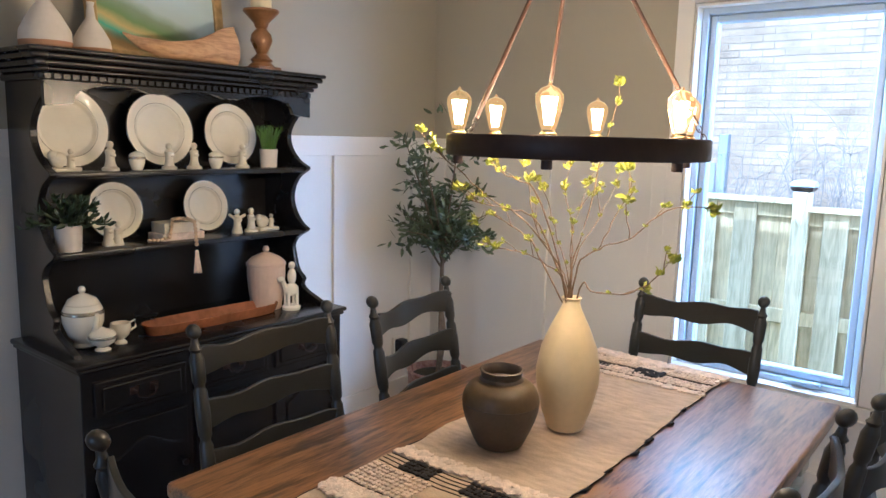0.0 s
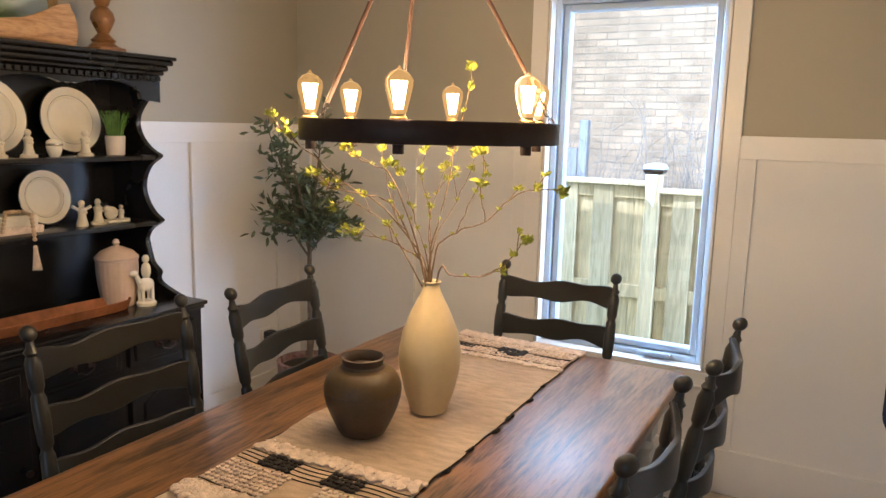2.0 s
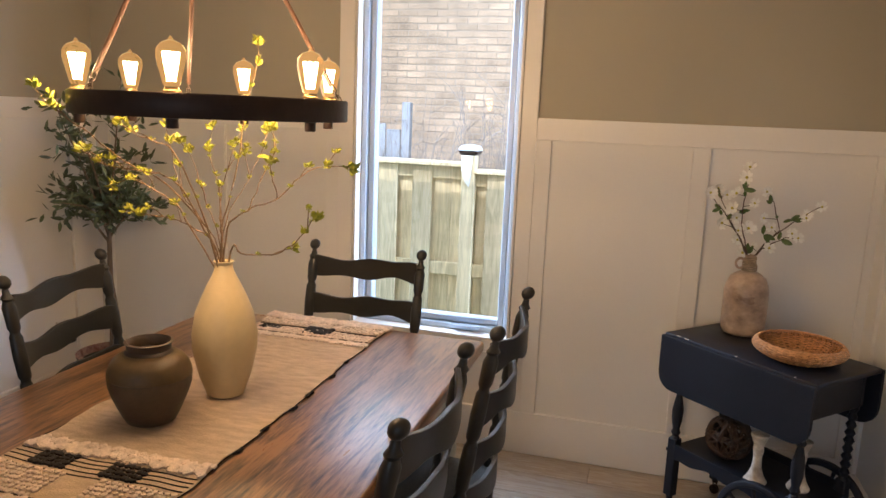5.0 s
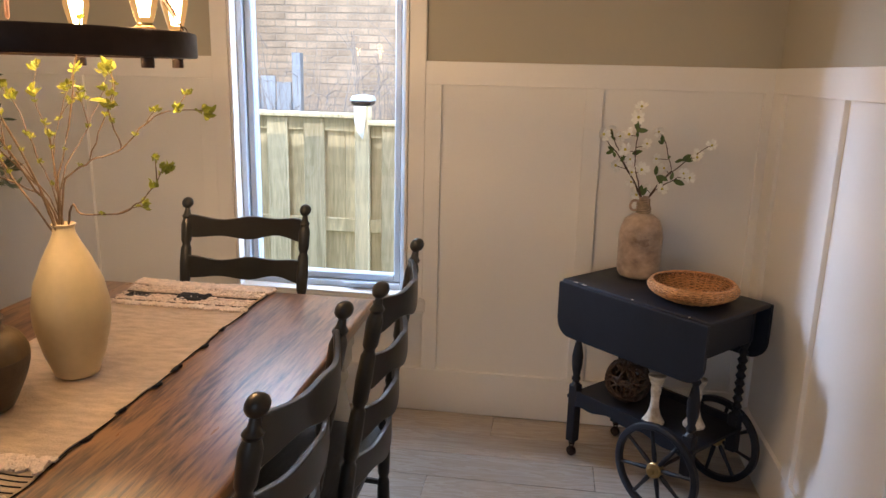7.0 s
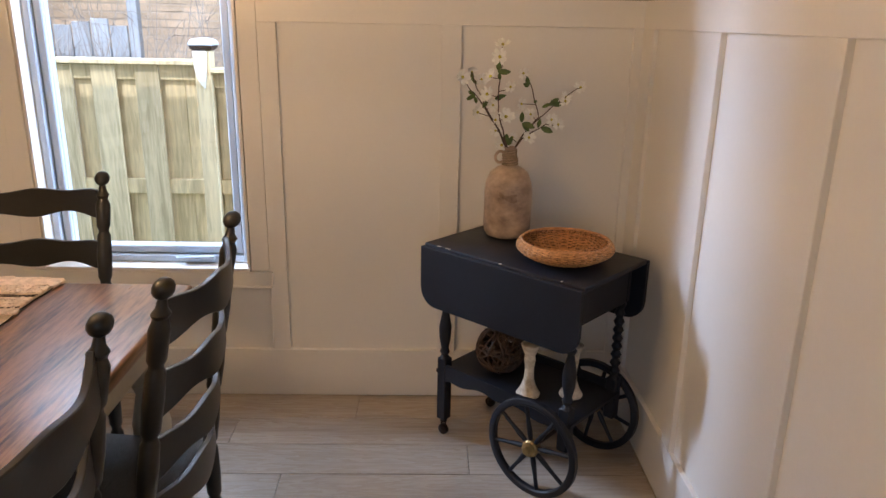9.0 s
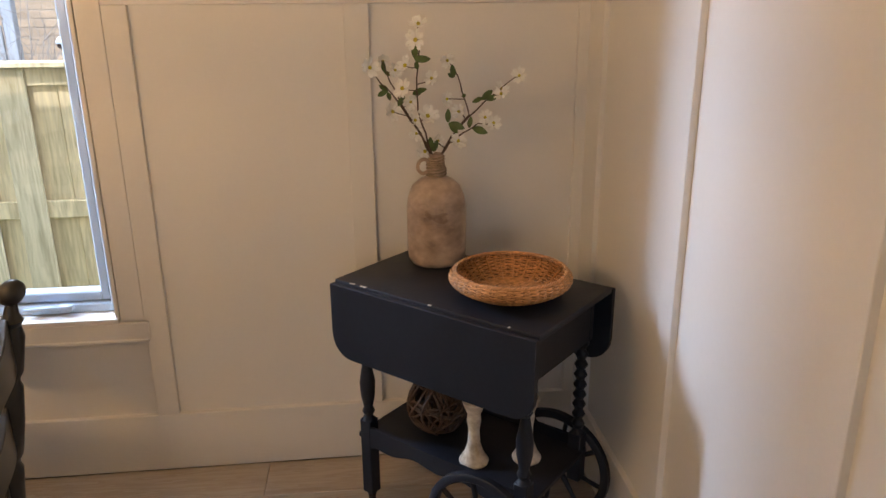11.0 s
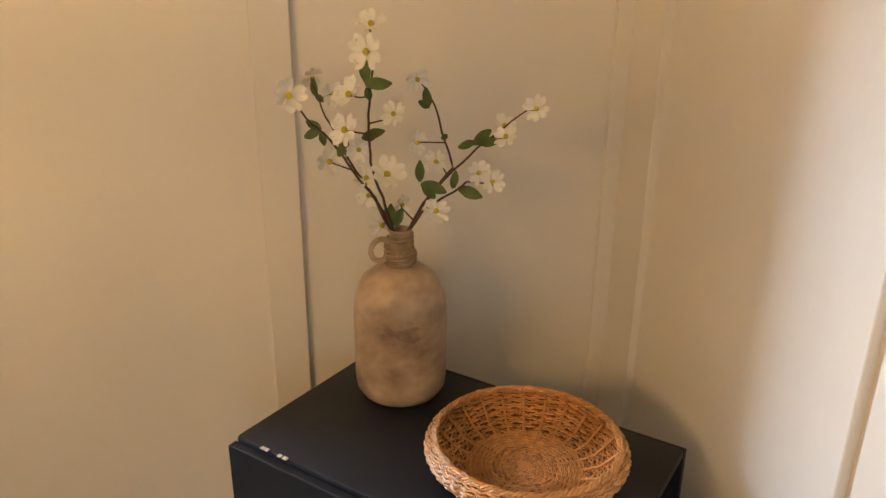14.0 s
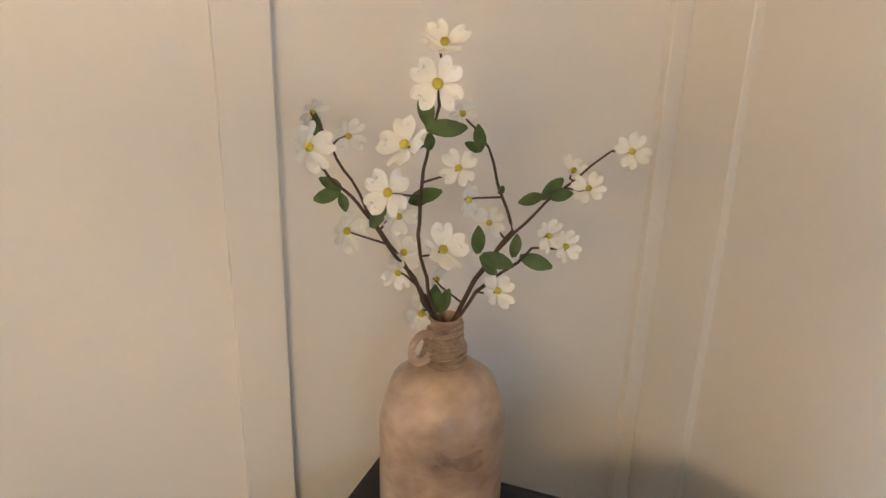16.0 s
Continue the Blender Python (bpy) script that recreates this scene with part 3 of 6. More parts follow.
def build_hutch():
    x0, xf, y0, y1, top = LEFT_X + 0.003, -1.80, 1.262, 2.272, 0.785
    t = thing("hutch", pose(x0, (y0 + y1) / 2, 0), "black painted wooden hutch with open plate shelves, drawers and doors", "cabinet")
    inv = Matrix.Translation((-x0, -(y0 + y1) / 2, 0))

    def put(name, bm, label="", mat=BLACK, parent=t, **kw):
        bmesh.ops.transform(bm, matrix=inv, verts=bm.verts)
        return part(name, bm, mat, parent, label, **kw)
    bm = bmesh.new()
    box(bm, x0, xf, y0, y1, 0.07, top - 0.028, 0.002)
    box(bm, x0, xf - 0.02, y0 + 0.03, y1 - 0.03, 0, 0.07)
    put("body", bm, "black painted cabinet body")
    bm = bmesh.new()
    box(bm, x0, xf + 0.018, y0 - 0.018, y1 + 0.018, top - 0.016, top, 0.005, 2)
    box(bm, x0, xf + 0.010, y0 - 0.010, y1 + 0.010, top - 0.030, top - 0.016, 0.005, 2)
    put("counter", bm, "black moulded counter", smooth=True)
    wdt = (y1 - y0 - 0.04) / 3
    for k in range(3):
        a = y0 + 0.035 + k * wdt
        b = a + wdt - 0.030
        bm = bmesh.new()
        box(bm, xf, xf + 0.012, a, b, 0.615, 0.725, 0.004, 2)
        box(bm, xf + 0.010, xf + 0.018, a + 0.02, b - 0.02, 0.632, 0.708, 0.005, 2)
        d = put("drawer", bm, "black drawer front with a raised panel")
        c = (a + b) / 2
        bm = bmesh.new()
        for s in (-1, 1):
            lathe(bm, [(0.010, 0), (0.011, 0.002), (0.004, 0.004), (0.003, 0.016)], 10, Matrix.Translation((xf + 0.018, c + s * 0.032, 0.678)) @ Matrix.Rotation(math.pi / 2, 4, "Y"))
            box(bm, xf + 0.018, xf + 0.020, c + s * 0.032 - 0.014, c + s * 0.032 + 0.014, 0.665, 0.690, 0.0008)
        tube(bm, [(xf + 0.032, c - 0.032, 0.678), (xf + 0.036, c - 0.026, 0.660), (xf + 0.036, c, 0.652), (xf + 0.036, c + 0.026, 0.660), (xf + 0.032, c + 0.032, 0.678)], 0.0026, 6)
        put("handle", bm, "dark swan-neck bail handle", IRON, d, smooth=True)
        bm = bmesh.new()
        box(bm, xf, xf + 0.014, a, b, 0.105, 0.580, 0.004, 2)
        d = put("door", bm, "black cabinet door with an arched raised panel")
        bm = bmesh.new()
        pts = [(a + 0.05, 0.155), (b - 0.05, 0.155), (b - 0.05, 0.475)]
        for q in range(1, 12):
            u = q / 12
            pts.append((b - 0.05 - u * (b - a - 0.10), 0.475 + 0.045 * math.sin(math.pi * u) ** 1.6))
        pts.append((a + 0.05, 0.475))
        prism(bm, pts, 0, xf + 0.006, xf + 0.022)
        put("panel", bm, "", BLACK, d, bevel=0.004)
        lathe_bm = bmesh.new()
        lathe(lathe_bm, [(0.005, 0), (0.004, 0.008), (0.010, 0.014), (0.011, 0.020), (0.0, 0.024)], 12, Matrix.Translation((xf + 0.014, b - 0.022, 0.40)) @ Matrix.Rotation(math.pi / 2, 4, "Y"))
        put("knob", lathe_bm, "", IRON, d, smooth=True)
    # upper part
    sx, topz = -1.972, 1.600
    side = []
    for q in range(91):
        z = top + (topz - top) * q / 90
        if z < 1.075:
            u = (z - top) / (1.075 - top)
            x = -2.055 + 0.085 * (1 - u) ** 1.4 + 0.115 * math.exp(-(u / 0.13) ** 2) + 0.028 * math.exp(-((u - 0.32) / 0.07) ** 2) + 0.085 * max(0, (u - 0.72) / 0.28) ** 1.5
        elif z < 1.316:
            u = (z - 1.075) / 0.241
            x = sx + 0.012 - 0.085 * math.sin(math.pi * u) ** 0.8
        else:
            u = (z - 1.316) / (topz - 1.316)
            x = sx + 0.012 - 0.105 * math.sin(math.pi * min(1, u * 1.25)) ** 0.8
            if u > 0.8:
                x = sx
        for zs in (1.067, 1.308):
            x += 0.020 * math.exp(-((z - zs) / 0.020) ** 2)
        side.append((x, z))
    for y in (y0 + 0.015, y1 - 0.037):
        bm = bmesh.new()
        strip(bm, [(x0, z) for _, z in side], side, 1, y, y + 0.022)
        put("side_panel", bm, "black scalloped side panel", bevel=0.003)
    bm = bmesh.new()
    box(bm, x0, x0 + 0.012, y0 + 0.037, y1 - 0.037, top, topz)
    put("back_panel", bm, "scuffed black back boards")
    for z in (1.075, 1.316):
        bm = bmesh.new()
        box(bm, x0 + 0.012, sx + 0.006, y0 + 0.037, y1 - 0.037, z - 0.018, z, 0.004, 2)
        box(bm, x0 + 0.055, x0 + 0.062, y0 + 0.04, y1 - 0.04, z, z + 0.006, 0.001)
        put("shelf", bm, "black shelf with a plate rail", smooth=True)
    bm = bmesh.new()
    a, b = y0 + 0.015, y1 - 0.015
    low, high = [], []
    for q in range(181):
        y = a + (b - a) * q / 180
        e = min(y - a, b - y)
        if e < 0.085:
            z = 1.506 + 0.010 * (e / 0.085)
        else:
            u = (y - a - 0.085) / (b - a - 0.17)
            s = u * 3 % 1
            z = 1.532 + 0.042 * math.sin(math.pi * s) ** 0.55 + 0.020 * max(0, 1 - 9 * min(s, 1 - s)) * (0.02 < u < 0.98)
        low.append((y, z))
        high.append((y, topz))
    strip(bm, low, high, 0, sx - 0.004, sx + 0.014)
    put("valance", bm, "black scroll-cut valance")
    for e, za, zb in ((0.012, 1.578, 1.602), (0.020, 1.602, 1.616), (0.032, 1.616, 1.636), (0.044, 1.636, 1.654), (0.052, 1.654, 1.668)):
        bm = bmesh.new()
        box(bm, x0, sx + 0.010 + e, y0 + 0.012 - e, y1 - 0.024 + e, za, zb, min(0.009, (zb - za) * 0.45), 3)
        put("cornice_moulding", bm, "black cornice moulding", smooth=True)
    n = 38
    for q in range(n):
        y = y0 + 0.020 + (y1 - y0 - 0.052) * q / (n - 1)
        bm = bmesh.new()
        box(bm, sx + 0.021, sx + 0.030, y - 0.008, y + 0.008, 1.582, 1.596)
        put("dentil", bm, "")


def plate(y, z, r, x=-2.150, label="cream glazed plate with a silver rim on the hutch"):
    m = pose(x, y, z) @ Matrix.Rotation(radians(80), 4, "Y")
    t = thing("plate", m, label, "plate", "plates on the hutch")
    pr = [(0.0, 0.004), (r * 0.62, 0.004), (r * 0.66, 0.006), (r * 0.70, 0.012), (r * 0.74, 0.0145), (r * 0.97, 0.020), (r, 0.021), (r, 0.018), (r * 0.70, 0.004), (r * 0.60, -0.002), (0.0, -0.002)]
    turned("dish", pr, PORCELAIN, t, "", 40)
    bm = bmesh.new()
    tube(bm, [(r * math.cos(a), r * math.sin(a), 0.0205) for a in (2 * math.pi * k / 48 for k in range(48))], 0.0019, 6, closed=True)
    part("rim", bm, SILVER, t, "thin silver rim", smooth=True)
    bm = bmesh.new()
    tube(bm, [(0.745 * r * math.cos(a), 0.745 * r * math.sin(a), 0.0149) for a in (2 * math.pi * k / 40 for k in range(40))], 0.0006, 4, closed=True)
    part("band", bm, SILVER, t, "")


def figurine(x, y, z, h, kind, turn=0):
    h *= 1.14
    rnd = random.Random(int(1000 * y + h * 77))
    labels = {"single": "ivory bisque standing figurine on a round base", "pair": "ivory bisque figurine of two shapes side by side", "low": "low ivory bisque figure group on a shelf", "arms": "ivory bisque figurine with outstretched arms", "tall": "cream glazed figurine of a rider on an animal"}
    bm = bmesh.new()

    def blob(cx, cy, cz, rx, ry, rz):
        vs = bmesh.ops.create_uvsphere(bm, u_segments=12, v_segments=8, radius=1, matrix=Matrix.Translation((cx, cy, cz)) @ Matrix.Diagonal((rx, ry, rz, 1)))["verts"]
        for v in vs:
            v.co += 0.05 * min(rx, rz) * noise.noise_vector(v.co * 90 + Vector((rnd.random(), 0, 0)))
    def body(cx, cy, hh):
        lathe(bm, [(hh * 0.20, 0.004), (hh * 0.21, 0.1 * hh), (hh * 0.15, 0.3 * hh), (hh * 0.14, 0.5 * hh), (hh * 0.17, 0.66 * hh), (hh * 0.06, 0.76 * hh), (0, 0.8 * hh)], 12, Matrix.Translation((cx, cy, 0)))
        blob(cx, cy, 0.86 * hh, 0.12 * hh, 0.12 * hh, 0.13 * hh)
        blob(cx + 0.10 * hh, cy + 0.04 * hh, 0.52 * hh, 0.09 * hh, 0.12 * hh, 0.07 * hh)
    if kind == "single":
        lathe(bm, [(h * 0.28, 0), (h * 0.28, 0.008), (h * 0.20, 0.012)], 14)
        body(0, 0, h)
    elif kind == "pair":
        box(bm, -0.016, 0.016, -0.03, 0.03, 0, 0.007, 0.002)
        body(0, -0.015, h)
        body(0, 0.018, h * 0.86)
    elif kind == "low":
        box(bm, -0.022, 0.022, -0.045, 0.045, 0, 0.012, 0.003)
        blob(0, -0.02, 0.035, 0.02, 0.026, 0.024)
        blob(0, -0.036, 0.05, 0.013, 0.014, 0.014)
        body(0, 0.022, h)
    elif kind == "arms":
        lathe(bm, [(0.02, 0), (0.02, 0.006), (0.012, 0.009)], 12)
        body(0, 0, h)
        tube(bm, [(0, -0.035, 0.78 * h), (0, -0.01, 0.6 * h), (0, 0.01, 0.6 * h), (0, 0.036, 0.72 * h)], 0.0055, 7)
    else:
        lathe(bm, [(0.034, 0), (0.036, 0.01), (0.028, 0.018)], 16)
        blob(0, 0, 0.075, 0.020, 0.034, 0.026)
        for a, b in ((-0.02, 0.01), (0.02, 0.01), (-0.02, -0.01), (0.02, -0.01)):
            tube(bm, [(b, a, 0.012), (b, a, 0.07)], 0.006, 7)
        tube(bm, [(0, -0.026, 0.085), (0, -0.04, 0.115)], [0.011, 0.008], 7)
        blob(0, -0.048, 0.122, 0.010, 0.018, 0.011)
        blob(0, 0.004, 0.125, 0.016, 0.018, 0.032)
        blob(0, 0.004, 0.168, 0.013, 0.013, 0.015)
    ob = part("figurine", bm, BISQUE if kind != "tall" else PORCELAIN, None, labels[kind], smooth=True)
    ob.matrix_world = pose(x, y, z, 0, 0, turn)
    tagged(ob, category="figurine", group="figurines on the hutch")


def leaves(bm, spots, length, width, rnd, fold=0.25):
    """Small pointed leaves: each spot is a place and a direction."""
    for p, d in spots:
        d = d.normalized()
        s = d.cross(Vector((rnd.uniform(-1, 1), rnd.uniform(-1, 1), rnd.uniform(-1, 1)))).normalized()
        u = s.cross(d)
        l, w = length * rnd.uniform(0.7, 1.2), width * rnd.uniform(0.8, 1.15)
        v = [bm.verts.new(p + c) for c in (Vector((0, 0, 0)), d * l * 0.35 + s * w / 2 + u * w * fold, d * l * 0.72 + s * w * 0.40 + u * w * fold * 0.8, d * l, d * l * 0.72 - s * w * 0.40 + u * w * fold * 0.8, d * l * 0.35 - s * w / 2 + u * w * fold)]
        bm.faces.new((v[0], v[1], v[2], v[3]))
        bm.faces.new((v[0], v[3], v[4], v[5]))


def build_hutch_things():
    s1, s2, top, roof = 1.316, 1.075, 0.785, 1.668
    for y, z, r in ((1.420, s1 + 0.126, 0.127), (1.733, s1 + 0.124, 0.124), (2.020, s1 + 0.114, 0.114), (1.560, s2 + 0.095, 0.096), (1.906, s2 + 0.092, 0.093)):
        plate(y, z + 0.004, r)
    for a in ((-2.030, 1.355, s1, 0.06, "low", 10), (-2.030, 1.497, s1, 0.082, "single", 0), (-2.030, 1.700, s1, 0.078, "single", 20), (-2.030, 1.795, s1, 0.080, "single", -15),
              (-2.030, 1.995, s1, 0.078, "single", 0), (-2.040, 1.500, s2, 0.080, "pair", 0), (-2.040, 1.975, s2, 0.080, "arms", 0), (-2.040, 2.038, s2, 0.080, "single", 0), (-2.040, 2.110, s2, 0.055, "low", 0), (-1.905, 2.115, top, 0.19, "tall", 0)):
        figurine(*a)
    for y in (1.586, 1.882):
        t = thing("lidded_cup", pose(-2.03, y, s1), "small cream lidded cup with a silver band", "cup", "lidded cups on the shelf")
        turned("cup", [(0.014, 0), (0.017, 0.003), (0.024, 0.022), (0.026, 0.042), (0.024, 0.046)], PORCELAIN, t)
        turned("lid", [(0.0255, 0.0462), (0.022, 0.053), (0.008, 0.060), (0, 0.061)], PORCELAIN, t)
        turned("band", [(0.0263, 0.036), (0.0268, 0.038), (0.0268, 0.042), (0.0263, 0.044)], SILVER, t)
    rnd = random.Random(4)
    t = thing("potted_grass", pose(-2.03, 2.115, s1), "tuft of bright green artificial grass in a small white pot", "plant")
    turned("pot", [(0.027, 0), (0.030, 0.002), (0.034, 0.068), (0.031, 0.068), (0.030, 0.060), (0, 0.060)], POTWHITE, t)
    bm = bmesh.new()
    for k in range(170):
        a, r = rnd.uniform(0, 6.28), rnd.uniform(0, 0.026)
        x, y, h = r * math.cos(a), r * math.sin(a), rnd.uniform(0.06, 0.10)
        lx, ly = x * rnd.uniform(0.4, 1.2) + rnd.uniform(-0.012, 0.012), y * rnd.uniform(0.4, 1.2) + rnd.uniform(-0.012, 0.012)
        tube(bm, [(x, y, 0.060), (x + lx * 0.4, y + ly * 0.4, 0.060 + h * 0.6), (x + lx, y + ly, 0.060 + h)], [0.0013, 0.0012, 0.0004], 3)
    part("grass_blades", bm, GRASSY, t, "", kind="stuff")
    t = thing("potted_plant", pose(-2.02, 1.352, s2), "dark green leafy plant in a small white pot", "plant")
    turned("pot", [(0.033, 0), (0.036, 0.002), (0.040, 0.080), (0.037, 0.080), (0.036, 0.072), (0, 0.072)], POTWHITE, t)
    bm = bmesh.new()
    spots = []
    for k in range(46):
        a, e = rnd.uniform(0, 6.28), rnd.uniform(0.15, 1.4)
        d = Vector((math.cos(a) * math.cos(e), math.sin(a) * math.cos(e) * 1.15, math.sin(e)))
        for q in range(7):
            p = Vector((0, 0, 0.075)) + d * (0.02 + 0.085 * q / 6)
            p.z -= 0.02 * (q / 6) ** 2
            spots.append((p, d + Vector((rnd.uniform(-1, 1), rnd.uniform(-1, 1), rnd.uniform(-0.6, 1)))))
    leaves(bm, spots, 0.030, 0.013, rnd)
    part("foliage", bm, LEAF, t, "", kind="stuff")
    # books with a bead garland
    t = thing("book_stack", pose(-2.06, 1.735, s2), "two small cream books stacked flat on a shelf", "book")
    bm = bmesh.new()
    box(bm, -0.05, 0.045, -0.075, 0.085, 0, 0.024, 0.002)
    part("book", bm, YARN, t, "cream book")
    bm = bmesh.new()
    box(bm, -0.045, 0.04, -0.065, 0.07, 0.0245, 0.060, 0.002)
    part("book", bm, BISQUE, t, "weathered ivory book")
    t = thing("bead_garland", pose(-2.0, 1.735, s2), "wooden bead garland with a cream tassel over the shelf edge", "decoration")
    path = [(-0.005, -0.13, 0.010), (0.0, -0.09, 0.010), (0.0, -0.06, 0.016), (-0.02, -0.035, 0.072), (-0.03, 0.0, 0.072), (-0.01, 0.015, 0.072), (0.036, 0.012, 0.066), (0.042, 0.012, 0.03), (0.046, 0.012, -0.01), (0.046, 0.012, -0.03)]
    for a, b in zip(path, path[1:]):
        n = max(1, round((Vector(b) - Vector(a)).length / 0.014))
        for k in range(n):
            p = Vector(a).lerp(Vector(b), k / n)
            bm = bmesh.new()
            bmesh.ops.create_uvsphere(bm, u_segments=8, v_segments=6, radius=0.0072, matrix=Matrix.Translation(p))
            part("bead", bm, BEAD, t, "", smooth=True)
    bm = bmesh.new()
    for k in range(40):
        a, r = rnd.uniform(0, 6.28), rnd.uniform(0.2, 1)
        tube(bm, [(0.046 + 0.004 * math.cos(a), 0.012 + 0.004 * math.sin(a), -0.036), (0.048 + 0.010 * r * math.cos(a), 0.012 + 0.016 * r * math.sin(a), -0.10 - 0.01 * r)], 0.0013, 4)
    lathe(bm, [(0.004, -0.030), (0.007, -0.036), (0.006, -0.046)], 10, Matrix.Translation((0.046, 0.012, 0)))
    part("tassel", bm, YARN, t, "cream cotton tassel")
    # counter
    t = thing("teapot", pose(-1.975, 1.362, top), "cream porcelain teapot with silver bands", "teapot")
    turned("body", [(0.030, 0), (0.034, 0.004), (0.026, 0.014), (0.044, 0.035), (0.059, 0.08), (0.060, 0.11), (0.050, 0.132), (0.046, 0.134)], PORCELAIN, t, "", 28)
    turned("lid", [(0.048, 0.135), (0.040, 0.150), (0.016, 0.162), (0.007, 0.166), (0.011, 0.176), (0.008, 0.186), (0, 0.189)], PORCELAIN, t, "", 28)
    turned("band", [(0.0598, 0.104), (0.0612, 0.106), (0.0606, 0.112), (0.058, 0.116)], SILVER, t, "", 28)
    bm = bmesh.new()
    tube(bm, [(0.045, 0.0, 0.03), (0.068, 0.0, 0.045), (0.080, 0.0, 0.085), (0.090, 0.0, 0.115)], [0.014, 0.013, 0.009, 0.007], 10)
    part("spout", bm, PORCELAIN, t, "", smooth=True)
    bm = bmesh.new()
    tube(bm, [(-0.052, 0, 0.115), (-0.085, 0, 0.120), (-0.095, 0, 0.085), (-0.075, 0, 0.045), (-0.046, 0, 0.040)], 0.006, 8)
    part("handle", bm, PORCELAIN, t, "", smooth=True)
    t = thing("sugar_bowl", pose(-1.892, 1.378, top), "cream porcelain sugar bowl with a silver band", "bowl")
    turned("bowl", [(0.022, 0), (0.024, 0.004), (0.014, 0.012), (0.034, 0.026), (0.040, 0.042), (0.036, 0.052)], PORCELAIN, t, "", 24)
    turned("lid", [(0.038, 0.0525), (0.030, 0.062), (0.010, 0.068), (0.006, 0.072), (0, 0.073)], PORCELAIN, t, "", 24)
    turned("band", [(0.0402, 0.040), (0.0412, 0.043), (0.0395, 0.047)], SILVER, t, "", 24)
    t = thing("cream_jug", pose(-1.925, 1.452, top), "small cream porcelain milk jug", "jug")
    turned("jug", [(0.018, 0), (0.019, 0.004), (0.010, 0.014), (0.026, 0.030), (0.032, 0.050), (0.030, 0.066), (0.027, 0.066), (0.028, 0.05), (0.012, 0.03), (0, 0.028)], PORCELAIN, t, "", 24)
    bm = bmesh.new()
    tube(bm, [(0, 0.028, 0.060), (0, 0.048, 0.068), (0, 0.050, 0.045), (0, 0.028, 0.034)], 0.0035, 7)
    part("handle", bm, PORCELAIN, t, "", smooth=True)
    # long tray
    bm = bmesh.new()
    rings = []
    for r, z in ((0.72, 0.0), (0.80, 0.002), (1.0, 0.036), (0.97, 0.038), (0.93, 0.034), (0.74, 0.010), (0.0, 0.009)):
        rings.append([bm.verts.new((math.copysign(abs(math.cos(a)) ** 0.6, math.cos(a)) * 0.058 * r, math.copysign(abs(math.sin(a)) ** 0.45, math.sin(a)) * 0.262 * (r * 0.25 + 0.75 if r else 0), z)) for a in (2 * math.pi * k / 40 for k in range(40))])
    for a, b in zip(rings, rings[1:]):
        for k in range(40):
            q = (k + 1) % 40
            bm.faces.new((a[k], a[q], b[q], b[k]))
    bm.faces.new(rings[0][::-1])
    tray = part("tray", bm, COPPER, None, "long copper-brown wooden dough bowl", smooth=True)
    tray.matrix_world = pose(-1.940, 1.80, top, 0, 0, -1)
    tagged(tray, category="tray")
    t = thing("ginger_jar", pose(-1.985, 2.062, top), "ribbed blush ceramic jar with a domed lid", "jar")
    bm = bmesh.new()
    lathe(bm, [(0.052, 0), (0.056, 0.004), (0.066, 0.08), (0.070, 0.13), (0.071, 0.165), (0.068, 0.168)], 72)
    for v in bm.verts:
        r = math.hypot(v.co.x, v.co.y)
        if 0.02 < v.co.z < 0.135:
            k = 1 + 0.02 * math.cos(24 * math.atan2(v.co.y, v.co.x))
            v.co.x *= k
            v.co.y *= k
    part("body", bm, PINKISH, t, "", smooth=True)
    turned("lid", [(0.074, 0.169), (0.074, 0.176), (0.055, 0.196), (0.020, 0.212), (0.008, 0.216), (0.013, 0.226), (0.008, 0.238), (0, 0.240)], PINKISH, t, "", 32)
    # on the roof of the hutch
    terra = material("bare_terracotta", (0.40, 0.22, 0.12), 0.7, vary=0.1)
    for y, s in ((1.352, 1.22), (1.490, 0.95)):
        v = thing("bottle_vase", pose(-2.10, y, roof), "white ceramic bottle vase with a bare terracotta foot", "vase", "bottle vases on the hutch")
        turned("foot", [(0.054 * s, 0), (0.059 * s, 0.006), (0.0605 * s, 0.024 * s)], terra, v, "bare terracotta foot", 32)
        turned("body", [(0.0605 * s, 0.0242 * s), (0.058 * s, 0.05 * s), (0.036 * s, 0.090 * s), (0.015 * s, 0.120 * s), (0.010 * s, 0.16 * s), (0.013 * s, 0.172 * s), (0.009 * s, 0.172 * s)], POTWHITE, v, "white glazed body", 32)
    t = thing("framed_picture", pose(-2.155, 1.765, roof) @ Matrix.Rotation(radians(-7), 4, "Y"), "framed landscape painting in a gilt frame leaning on the wall", "picture")
    w, h = 0.255, 0.40
    for n, b in (("frame", ((-w, w, 0.0, 0.035), (-w, w, h - 0.035, h), (-w, -w + 0.035, 0.035, h - 0.035), (w - 0.035, w, 0.035, h - 0.035))),):
        bm = bmesh.new()
        for ya, yb, za, zb in b:
            box(bm, -0.012, 0.012, ya, yb, za, zb, 0.004, 2)
        part("frame", bm, GILT, t, "gilt picture frame")
    bm = bmesh.new()
    box(bm, -0.008, 0.002, -w + 0.035, w - 0.035, 0.035, h - 0.035)
    part("painting", bm, painting_material(), t, "painted landscape of fields and trees")
    bm = bmesh.new()
    n = 26
    rings = []
